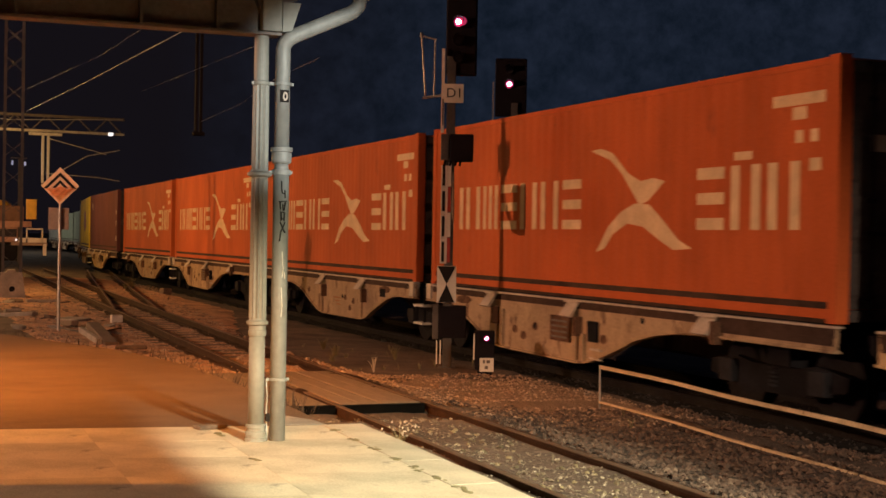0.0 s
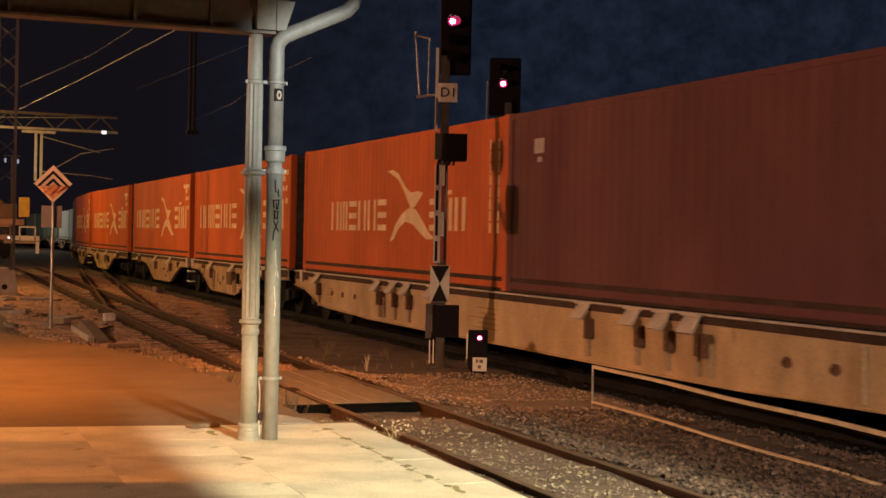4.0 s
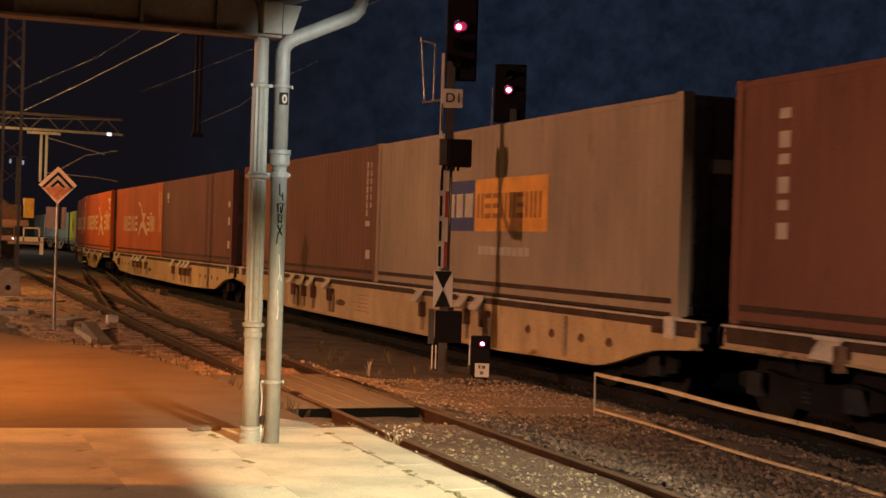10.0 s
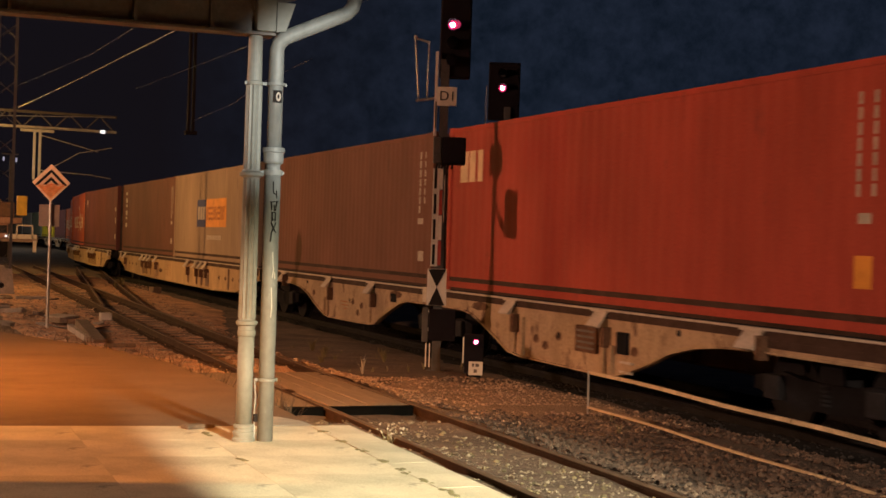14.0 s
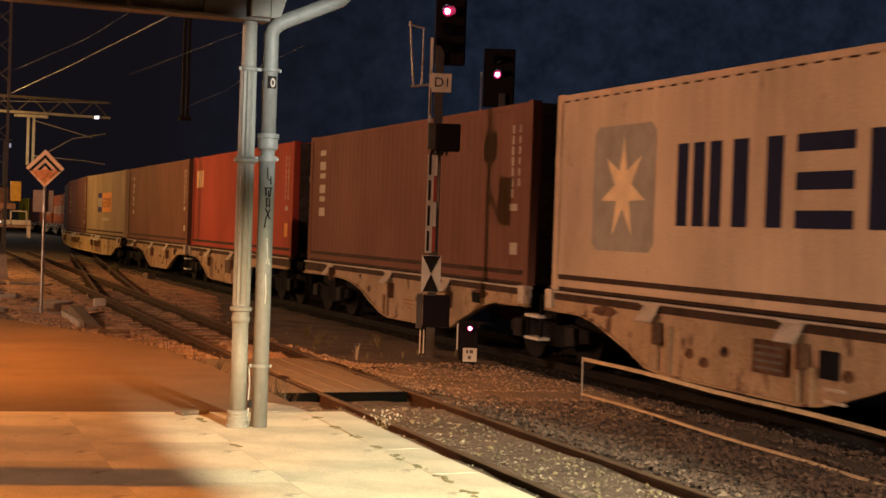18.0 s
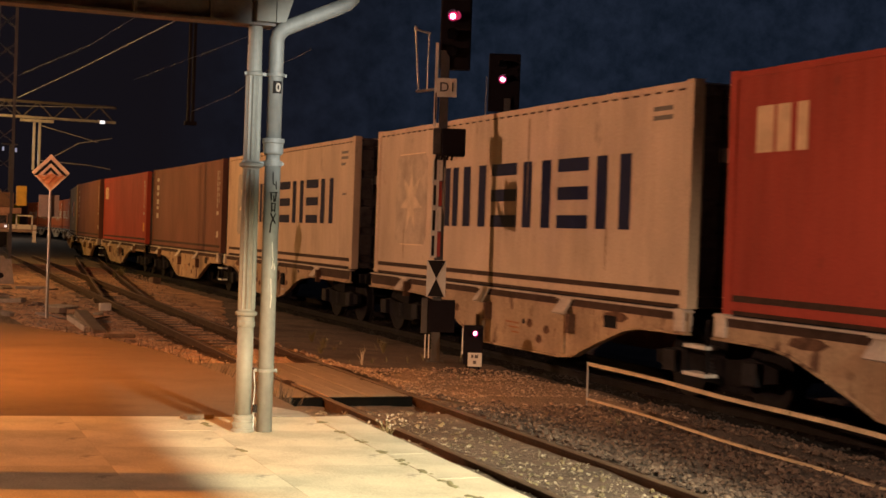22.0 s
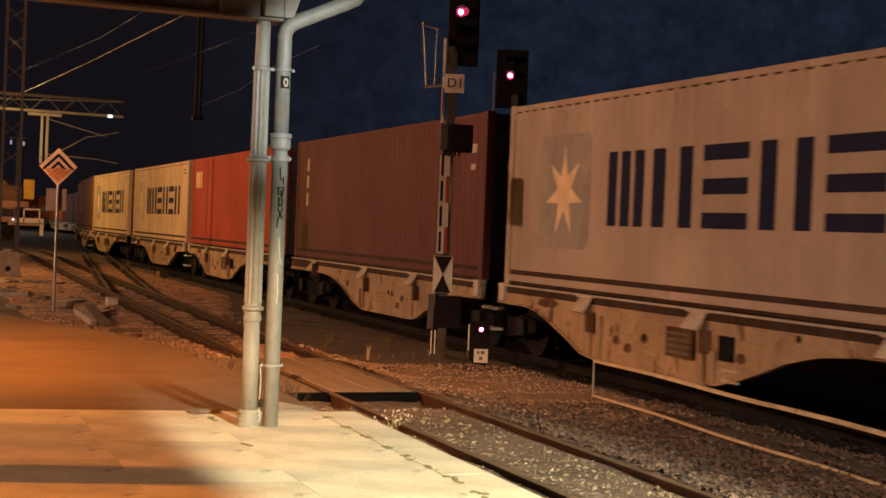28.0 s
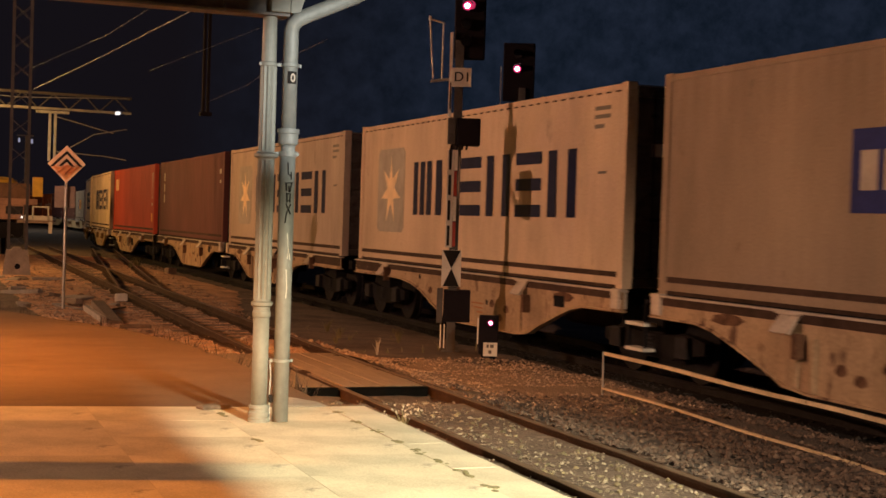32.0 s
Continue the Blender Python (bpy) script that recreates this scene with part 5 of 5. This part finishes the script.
part("cabinet_door", box(B(), -0.30, -0.20, -0.06, 0.25, 0.36, 0.92, 0.01), STEEL_DARK, sig)
for x in (-0.225, -0.165):
    part("foot_strip", box(B(), x - 0.008, x + 0.012, -0.06, -0.05, -0.05, 0.34), WHITE, sig)
part("mast_foot", box(B(), -0.20, 0.10, -0.1, 0.25, -0.3, -0.10, 0.02), STEEL_DARK, sig)
for a_, b_, r_ in (((-0.555, 5.34), (-0.475, 4.33), 0.014), ((-0.33, 5.27), (-0.335, 4.33), 0.012), ((-0.56, 5.33), (-0.31, 5.27), 0.016), ((-0.52, 4.31), (-0.19, 4.36), 0.022), ((-0.56, 5.31), (-0.55, 5.38), 0.028)):
    part("ladder_rail", rod(B(), (a_[0], 0.0, a_[1]), (b_[0], 0.0, b_[1]), r_, n=8), GALV, sig)

sig2 = thing("second_signal", "black signal beyond the train showing red", "signal", pose(13.2, 29.6, 0, 0, 0, -24))
part("mast", box(B(), -0.08, 0.08, -0.08, 0.08, -0.3, 5.2, 0.01), STEEL_DARK, sig2)
part("signal_head", box(B(), -0.46, 0.28, 0.0, 0.28, 4.90, 6.25, 0.03), BLACK, sig2, "black signal head")
lens_unit(sig2, "signal_lens", -0.13, -0.02, 5.64, True, 0.09)
lens_unit(sig2, "signal_lens", -0.13, -0.02, 5.98, False, 0.09)
part("edge_strip", box(B(), -0.52, -0.49, -0.02, 0.0, 4.6, 5.70), GALV, sig2)

dw = thing("dwarf_signal", "black dwarf shunting signal with a red lamp and white plate", "signal", pose(8.3, 19.55, 0, 0, 0, -23))
part("post", box(B(), -0.12, 0.11, 0.0, 0.12, -0.25, 0.06, 0.01), BLACK, dw)
part("signal_head", box(B(), -0.16, 0.14, -0.02, 0.20, 0.0, 0.60, 0.02), BLACK, dw, "black signal head")
lens_unit(dw, "signal_lens", 0.017, -0.03, 0.49, True, 0.042)
part("plate", box(B(), -0.084, 0.131, -0.045, -0.035, -0.02, 0.19, 0.004), WHITE, dw, "small white plate with dark bars")
for x0, x1, z0, z1 in ((-0.035, 0.0, 0.11, 0.16), (0.02, 0.075, 0.11, 0.16), (-0.005, 0.045, 0.02, 0.07)):
    part("plate_bar", box(B(), x0, x1, -0.049, -0.046, z0, z1), PAINT_OLD, dw)
part("edge_strip", box(B(), -0.185, -0.165, -0.03, -0.02, 0.16, 0.56), WHITE, dw)

# ---- low barrier of two rails beside the near track ----
fence = thing("low_barrier", "low barrier of two worn yellowish rails on thin posts", "barrier")
FX = 8.2


def slope(y, far, near):
    return far + (near - far) * (15.55 - y) / 5.6


for nm, far, near in (("top_rail", 0.44, 0.35), ("lower_rail", -0.01, -0.12)):
    bm = B()
    pts = [(y, slope(y, far, near) + 0.008 * math.sin(y * 1.9)) for y in np.linspace(15.58, 3.0, 22)]
    strip(bm, pts, FX - 0.02, FX + 0.02, 0.036 if nm == "top_rail" else 0.020)
    part(nm, bm, FENCE_PAINT, fence)
for y in (15.62, 8.4, 4.2):
    bm = B()
    rod(bm, (FX + 0.02, y, -0.35), (FX - 0.02, y - 0.06, slope(y, 0.44, 0.35)), 0.014, n=8)
    part("post", bm, GALV, fence)

# ---- chevron sign ----
sg = thing("diamond_sign", "faded diamond sign with dark chevrons on a thin post", "sign", pose(2.99, 30.0, 0, 0, 0, -14))
part("post", rod(B(), (0, 0.03, -0.2), (0, 0.03, 2.75), 0.032, n=10), GALV, sg)
part("board", plate(B(), [(0, 2.58), (0.39, 2.98), (0, 3.37), (-0.39, 2.98)], "y", -0.012, 0.0), SIGN_ORANGE, sg, "faded pale board")
for z0 in (3.26, 3.10):
    h = 0.34 if z0 > 3.2 else 0.17
    for s in (-1, 1):
        part("chevron", plate(B(), [(0, z0), (s * h, z0 - h), (s * (h - 0.075), z0 - h), (0, z0 - 0.075)], "y", -0.018, -0.0135), INK, sg)
part("paint_patch", plate(B(), [(0, 2.64), (0.30, 2.95), (0.14, 2.90), (0.02, 2.97), (-0.12, 2.91), (-0.28, 2.93)], "y", -0.0150, -0.0130), SIGN_WASH, sg, "orange overspray on the lower half")
for a, b, c, d in ((-0.29, 2.90, -0.03, 2.86), (-0.21, 2.78, 0.02, 2.96), (-0.05, 2.74, 0.12, 2.93), (0.08, 2.80, 0.28, 2.94), (-0.26, 2.93, 0.27, 2.95), (-0.12, 2.82, 0.14, 2.80)):
    part("scrawl", bar(B(), (a, -0.0175, b), (c, -0.0175, d), 0.06, 0.004), SIGN_SCRAWL, sg)
part("lower_board", box(B(), -0.24, 0.18, 0.06, 0.075, 2.06, 2.52, 0.004), GREY_BOARD, sg, "grey board seen from behind")

# ---- lattice mast on its concrete foot ----
lm = thing("lattice_mast", "dark steel lattice catenary mast on a concrete foot", "mast", pose(3.12, 45.9, 0, 0, 0, -4))
for sx in (-0.27, 0.27):
    for sy in (-0.2, 0.2):
        part("leg", box(B(), sx - 0.045, sx + 0.045, sy - 0.03, sy + 0.03, 0.5, 12.5), STEEL_DARK, lm)
for k in range(13):
    z0 = 0.8 + k * 0.9
    for sy in (-0.2, 0.2):
        for s in (-1, 1):
            part("brace", bar(B(), (-0.27 * s, sy, z0), (0.27 * s, sy, z0 + 0.45 * (1 if s > 0 else 1) + 0.0), 0.035, 0.012), STEEL_DARK, lm)
bm = B()
plate(bm, [(-0.46, -0.3), (0.46, -0.3), (0.33, 0.72), (0.14, 0.72), (0.10, 0.80), (-0.12, 0.80), (-0.16, 0.72), (-0.33, 0.72)], "y", -0.45, 0.45)
part("foot", bm, CONCRETE, lm, "pale concrete foot")
part("foot_hole", rod(B(), (0.02, -0.456, 0.20), (0.02, -0.44, 0.20), 0.09, n=12), FRAME_DARK, lm)

# ---- gantry over the tracks with hanging posts ----
gy = 75.0
gantry = thing("signal_gantry", "pale steel lattice gantry across the tracks with hanging posts", "gantry")
for zz, m_ in ((7.35, GALV), (8.15, STEEL_DARK)):
    part("chord", bar(B(), (-2.5, gy, zz), (10.9, gy + 1.2, zz), 0.13, 0.13), m_, gantry)
for k in range(8):
    x0 = -2.0 + k * 1.6
    yy = gy + (x0 + 2.5) * 0.09
    part("brace", bar(B(), (x0, yy, 7.35), (x0 + 0.8, yy + 0.07, 8.15), 0.06, 0.06), STEEL_DARK, gantry)
    part("brace", bar(B(), (x0 + 0.8, yy + 0.07, 8.15), (x0 + 1.6, yy + 0.14, 7.35), 0.06, 0.06), STEEL_DARK, gantry)
part("end_lamp", box(B(), 10.05, 10.3, gy + 1.0, gy + 1.2, 7.25, 7.42, 0.03), LAMP_GLOW, gantry, "small white end lamp")
part("hanger_plate", box(B(), 5.9, 7.6, gy + 0.55, gy + 0.75, 7.10, 7.24), GALV, gantry)
for xx in (6.62, 6.90):
    part("hanging_post", box(B(), xx - 0.06, xx + 0.06, gy + 0.55, gy + 0.75, 4.6, 7.12), GALV, gantry)
for a, b in (((6.9, 6.95), (9.9, 6.2)), ((6.9, 4.85), (8.9, 6.1)), ((8.9, 6.1), (10.6, 6.45)), ((6.9, 5.1), (9.6, 4.95)), ((9.6, 4.95), (10.6, 4.8))):
    part("cantilever", rod(B(), (a[0], gy + 0.6, a[1]), (b[0], gy + 0.5, b[1]), 0.022, n=8), GALV, gantry)
part("end_post", box(B(), -2.9, -2.4, gy - 0.2, gy + 0.2, -0.3, 8.3), STEEL_DARK, gantry)

lights = thing("far_yard_lamps", "small cold white lamps glowing far off in the yard", "lamp")
for x, z in ((7.15, 6.35), (6.35, 6.40)):
    part("lamp_glass", box(B(), x, x + 0.12, 95, 95.1, z, z + 0.28, 0.03), DIM_GLOW, lights)
part("lamp_mast", box(B(), 6.8, 6.95, 95.1, 95.25, -0.3, 6.9), STEEL_DARK, lights)
part("lamp_arm", box(B(), 6.3, 7.35, 95.1, 95.2, 6.82, 6.9), STEEL_DARK, lights)

hp = thing("hanging_mast", "dim steel post hanging from the overhead line structure", "mast")
for xx in (10.68, 10.86):
    part("post", box(B(), xx - 0.05, xx + 0.05, 54.9, 55.1, 6.05, 11.0), BLACK, hp)
part("foot_bracket", box(B(), 10.55, 11.0, 54.85, 55.15, 5.95, 6.1), BLACK, hp)
part("crossbeam", bar(B(), (-6.0, 55, 11.0), (11.2, 55, 11.0), 0.2, 0.2), STEEL_DARK, hp)
part("tower", box(B(), -6.2, -5.8, 54.8, 55.2, -0.3, 11.1), STEEL_DARK, hp)


def wire(name, pts, r, label):
    bm = B()
    tube(bm, pts, r, 6)
    return solid(name, bm, WIRE, label, "wire")


wire("overhead_wire", [(4.55, 60, 7.0), (5.4, 47, 6.95), (6.35, 34, 7.05), (6.6, 31, 7.08)], 0.008, "bright overhead contact wire above the near track")
wire("overhead_wire", [(4.5, 60, 7.9), (5.6, 45, 7.6), (6.9, 26, 7.9)], 0.0028, "thin overhead carrier wire above the tracks")
wire("overhead_wire", [(10.85, 55, 6.5), (10.4, 46, 6.42), (9.8, 39, 6.5), (9.7, 34, 6.55)], 0.0045, "overhead contact wire above the main track")
wire("overhead_wire", [(-2.5, 75, 8.15), (5, 75.6, 7.85), (10.8, 76.1, 8.15)], 0.02, "thin cross-span wire above the gantry")
wire("overhead_wire", [(9.3, 60, 8.1), (10.6, 30, 7.8), (12.0, 14, 8.0)], 0.003, "thin overhead carrier wire above the tracks")

# ---- parked yellow works vehicle ----
wv = thing("works_vehicle", "parked yellow rail works vehicle with a crew cab and flat deck", "vehicle", pose(3.15, 62.0, 0))
part("cab", box(B(), -1.2, 1.55, 0, 5, 2.45, 3.12, 0.08), CAB_DULL, wv, "dull brown upper cab")
part("cab_roof", turned(B(), [(0.95, 3.10), (0.92, 3.22), (0.75, 3.33), (0.4, 3.38)], 0.15, 1.0), YELLOW, wv, "rounded yellow cab roof")
part("plank", box(B(), -1.25, 1.85, -0.15, 0.3, 2.20, 2.46, 0.02), CAB_PINK, wv, "lit wooden plank")
part("cab_band", box(B(), -1.21, 1.2, -0.02, 0.5, 2.50, 2.86, 0.03), CAB_DULL, wv, "dark brown band")
part("side_panel", box(B(), 1.62, 2.05, -0.2, 0.1, 2.55, 3.4, 0.03), YELLOW, wv, "bright yellow panel")
part("body", box(B(), -1.2, 1.3, -0.05, 5, 1.55, 2.20, 0.05), CAB_PINK, wv, "faded orange-pink body")
for x in (-0.4, 0.55):
    part("window", box(B(), x, x + 0.7, -0.06, -0.045, 1.78, 2.12, 0.02), LENS_DARK, wv)
part("deck", box(B(), 1.0, 2.5, -0.4, 4, 1.42, 1.55, 0.02), GREY_BOARD, wv)
for x0, x1, z0, z1 in ((1.6, 2.3, 2.10, 2.16), (2.24, 2.30, 1.55, 2.14), (1.6, 1.66, 1.55, 2.14), (1.3, 2.45, 1.55, 1.75), (2.3, 2.45, 1.0, 1.5)):
    part("rail_frame", box(B(), x0, x1, -0.5, -0.42, z0, z1), WHITE, wv)
part("headlamp", rod(B(), (1.22, -0.08, 1.66), (1.22, -0.12, 1.66), 0.05, n=12), LAMP_GLOW, wv, "bright headlamp")
part("underframe", box(B(), -1.1, 1.3, 0, 5, 0.75, 1.45, 0.05), FRAME_DARK, wv)
for x in (-0.9, 0.7):
    for y in (0.7, 4.0):
        part("wheel", rod(B(), (x - 0.08, y, 0.42), (x + 0.08, y, 0.42), 0.48, n=20), WHEEL, wv)

# ---- odds and ends on the ground ----
for nm, x, y, z, w, d, h, rz, mt, lb in (
    ("concrete_block", 4.57, 32.7, -0.08, 0.26, 0.2, 0.19, 5, WHITE, "small pale concrete block beside the rails"),
    ("sleeper_stub", 3.72, 24.72, -0.035, 0.55, 0.10, 0.07, -8, SLEEPER, "dark stub of sleeper lying on the ground"),
    ("concrete_plate", 3.68, 33.7, -0.08, 0.42, 0.8, 0.10, 30, CONCRETE, "broken pale concrete plate lying in rubble"),
    ("concrete_plate", 3.40, 28.0, -0.08, 0.10, 3.0, 0.17, 0, CONCRETE, "broken pale concrete plate lying in rubble"),
    ("concrete_plate", 2.55, 35.6, -0.08, 0.16, 1.5, 0.14, 32, CONCRETE, "broken pale concrete plate lying in rubble"),
    ("concrete_plate", 3.77, 42.5, -0.08, 0.9, 0.25, 0.14, 2, CONCRETE, "long pale kerb piece lying in rubble"),
    ("timber_beam", 3.36, 31.8, -0.08, 0.16, 2.2, 0.12, 2, SLEEPER, "old dark timber lying beside the track"),
    ("timber_beam", 3.62, 28.0, -0.08, 0.26, 3.4, 0.14, -1, SLEEPER, "old dark timber lying beside the track"),
    ("brick_lump", 8.35, 48.0, -0.12, 0.32, 0.3, 0.26, 20, SLEEPER, "dark lump lying between the tracks"),
):
    ob = solid(nm, box(B(), -w / 2, w / 2, -d / 2, d / 2, 0, h * (0.7 if "plate" in nm else 1.0), 0.02), mt, lb, "debris")
    ob.matrix_basis = pose(x, y, z, random.uniform(-4, 4), random.uniform(-4, 4), rz)
shards = random.Random(11)
for i in range(22):
    w, d = shards.uniform(0.15, 0.5), shards.uniform(0.1, 0.35)
    ob = solid("concrete_shard", plate(B(), [(-w / 2, -d / 2), (w * 0.3, -d * 0.6), (w / 2, d * 0.1), (w * 0.1, d / 2), (-w * 0.4, d * 0.3)], "z", 0.0, shards.uniform(0.03, 0.09)), CONCRETE if i % 3 else SLEEPER, "broken shard lying in the rubble past the platform", "debris")
    y = shards.uniform(26.0, 44.0)
    ob.matrix_basis = pose(shards.uniform(2.0, 4.1) + (y - 26) * 0.02, y, -0.07, shards.uniform(-14, 14), shards.uniform(-14, 14), shards.uniform(0, 360))
ob = solid("old_brick", box(B(), -0.13, 0.13, -0.06, 0.06, 0, 0.035, 0.012), SLEEPER, "dark flattened scrap lying beside the column", "debris")
ob.matrix_basis = pose(2.36, 11.35, PLAT_Z, 0, 0, 20)


def scatter(name, n, spot, size, material, label, z_of, flat=0.6):
    """Loose stones, as one sheet of stuff: each a squashed, dented eight-faced lump."""
    base = [(1, 0, 0), (-1, 0, 0), (0, 1, 0), (0, -1, 0), (0, 0, 1), (0, 0, -1)]
    faces = [(0, 2, 4), (2, 1, 4), (1, 3, 4), (3, 0, 4), (2, 0, 5), (1, 2, 5), (3, 1, 5), (0, 3, 5)]
    vs, fs = [], []
    for _ in range(n):
        x, y = spot()
        r = size() 
        a = random.uniform(0, math.pi)
        ca, sa = math.cos(a), math.sin(a)
        q = [r * random.uniform(0.6, 1.2) for _ in range(6)]
        k = len(vs)
        z0 = z_of(x, y) + r * flat * 0.25
        tilt = random.uniform(-0.4, 0.4)
        for (u, v, w), s in zip(base, q):
            u, v, w = u * s, v * s * 0.8, w * s * flat + tilt * u * s
            vs.append((x + u * ca - v * sa, y + u * sa + v * ca, z0 + w))
        fs += [(k + i, k + j, k + l) for i, j, l in faces]
    me = bpy.data.meshes.new(name)
    me.from_pydata(vs, [], fs)
    me.materials.append(material)
    return tagged(new(name, me), label, "gravel", kind="stuff")


def lump(lo, hi):
    return lambda: lo + (hi - lo) * random.random() ** 2.5



def yard_spot():
    y = 18.5 + 40 * random.random() ** 1.4
    return random.uniform(2.5, 6.3 + 0.10 * max(0.0, y - 26)), y


scatter("ballast", 17000, lambda: (random.uniform(5.85, 9.05), 6.5 + 9.0 * random.random() ** 1.2), lump(0.010, 0.05), STONES, "dark loose ballast stones between the tracks", lambda x, y: ground_height(x, y) + 0.034)
def stone_kinds(name, material, n=6):
    pick, out = random.Random(23), []
    for _ in range(n):
        bm = B()
        bmesh.ops.create_icosphere(bm, subdivisions=1, radius=1.0)
        for v in bm.verts:
            v.co *= pick.uniform(0.72, 1.12)
            v.co.z *= 0.62
            v.co.y *= 0.82
        out.append(mesh_of(name, bm, material))
    return out


def lay_stones(name, kinds, parent, n, spot, size, lift):
    """Single loose stones, the larger ones, as parts of the bed that they lie on."""
    pick = random.Random(len(name) * 7 + n)
    for i in range(n):
        x, y = spot(pick)
        r = size[0] + (size[1] - size[0]) * pick.random() ** 2
        piece(name, kinds[i % len(kinds)], parent, pose(x, y, ground_height(x, y) + lift + r * 0.25, 0, 0, pick.uniform(0, 360)) @ Matrix.Diagonal((r, r, r, 1)))


lay_stones("stone", stone_kinds("stone", LOOSE), ballast_strip, 300, lambda p: (p.uniform(5.95, 8.6), 8.2 + 5.6 * p.random() ** 1.3), (0.022, 0.048), 0.03)
lay_stones("pale_stone", stone_kinds("pale_stone", LOOSE_PALE), near_track, 160, lambda p: (p.uniform(3.85, 5.6) if p.random() < 0.5 else p.uniform(4.7, 5.6), 8.0 + 5.5 * p.random() ** 1.2), (0.014, 0.036), 0.0)
scatter("dirt_gravel", 6000, lambda: (random.uniform(5.9, 8.85), random.uniform(14.0, 19.6)), lump(0.008, 0.034), RUBBLE, "brown gravel trodden into the dirt strip", lambda x, y: ground_height(x, y) + 0.034)
scatter("gravel", 5500, lambda: (random.uniform(3.75, 5.62), 6.5 + 9 * random.random() ** 1.2), lump(0.005, 0.028), pebbled("pale_gravel", [(0.09, 0.07, 0.045), (0.14, 0.11, 0.078), (0.17, 0.14, 0.10), (0.30, 0.26, 0.2)]), "pale gravel between the near rails", ground_height)
scatter("yard_gravel", 15000, yard_spot, lump(0.010, 0.055), RUBBLE, "brown rubble and gravel across the yard", lambda x, y: ground_height(x, y) + 0.03)
scatter("main_ballast", 7000, lambda: (random.uniform(9.2, 11.9), 8 + 50 * random.random() ** 1.4), lump(0.02, 0.05), SHADED_STONE, "near-black ballast under the train, shade put in its colour", lambda x, y: -0.125)
scatter("edge_rubble", 260, lambda: (random.uniform(2.4, 4.3), random.uniform(24, 40)), lump(0.03, 0.16), RUBBLE, "rubble heaped past the platform end", ground_height, 0.4)


def tuft(x, y, z, n, h, material, name, label, head=None):
    top = thing(name, label, "plant", pose(x, y, z))
    for i in range(n):
        a, lean = random.uniform(0, 6.28), random.uniform(0.15, 0.75)
        hh = h * random.uniform(0.5, 1.0)
        d = Vector((math.cos(a), math.sin(a), 0))
        s = Vector((-d.y, d.x, 0)) * 0.006
        p0, p1, p2 = d * 0.01, d * hh * lean * 0.4 + Vector((0, 0, hh * 0.6)), d * hh * lean + Vector((0, 0, hh))
        bm = B()
        vs = [bm.verts.new(c) for c in (p0 - s * 1.3, p0 + s * 1.3, p1 + s, p1 - s, p2)]
        bm.faces.new(vs[:4])
        bm.faces.new((vs[3], vs[2], vs[4]))
        bl = part("blade", bm, material, top)
        if head:
            bm = B()
            bmesh.ops.create_icosphere(bm, subdivisions=1, radius=0.011, matrix=Matrix.Translation(p2))
            part("seed_head", bm, head, bl)
    return top


tuft(4.30, 12.15, -0.02, 30, 0.30, WEED, "weed_tuft", "pale-flowering weed growing at the platform foot", PALE_FLOWER)
tuft(6.72, 20.2, -0.06, 9, 0.36, PALE_FLOWER, "weed_tuft", "thin pale weed stalk between the tracks")
for i in range(26):
    tuft(random.uniform(5.9, 8.9), random.uniform(13, 26), -0.12, 7, random.uniform(0.08, 0.2), WEED, "weed_tuft", "low dry weed growing in the ballast")
for x, y, h in ((7.8, 52.4, 0.55), (7.55, 51.8, 0.45), (8.0, 53.0, 0.5), (5.0, 27.0, 0.2), (7.2, 24.6, 0.3), (7.0, 23.2, 0.3), (6.6, 22.0, 0.25), (7.9, 22.6, 0.3)):
    tuft(x, y, -0.12, 34, h, WEED, "weed_bush", "dark scrubby weed bush between the tracks")
edge_line = [(3.40, 12.4), (3.36, 15.0), (3.18, 17.4), (2.78, 19.3), (2.15, 20.9), (1.55, 22.4), (0.9, 24.2)]
for i in range(70):
    k = random.random() * (len(edge_line) - 1.001)
    (xa, ya), (xb, yb), f = edge_line[int(k)], edge_line[int(k) + 1], k % 1
    tuft(xa + (xb - xa) * f + random.uniform(0.03, 0.22), ya + (yb - ya) * f + random.uniform(0.03, 0.2), -0.02, 10, random.uniform(0.46, 0.66), SCRUB, "weed_tuft", "dark dry weed along the platform edge")
for i in range(14):
    tuft(random.uniform(3.5, 3.95), random.uniform(11.5, 19), -0.1, 8, random.uniform(0.15, 0.34), WEED, "weed_tuft", "dry weed along the platform foot")
for x, y, w in ((3.34, 10.98, 0.16), (3.32, 10.45, 0.10), (3.33, 9.92, 0.2), (3.34, 9.45, 0.14), (3.33, 9.02, 0.24), (3.33, 8.62, 0.16), (3.34, 8.18, 0.28), (3.33, 7.7, 0.2), (2.34, 9.7, 0.1), (2.36, 11.0, 0.18)):
    mt = thing("moss_patch", "dark moss and dirt in a joint of the slabs", "plant", pose(x, y, PLAT_Z))
    for k in range(9):
        bm = B()
        r = random.uniform(0.012, 0.03)
        bmesh.ops.create_icosphere(bm, subdivisions=1, radius=r, matrix=Matrix.Translation((random.uniform(-0.03, 0.03), random.uniform(-w / 2, w / 2), 0)) @ Matrix.Diagonal((1, 1.4, 0.35, 1)))
        part("clump", bm, WEED, mt)


motions()
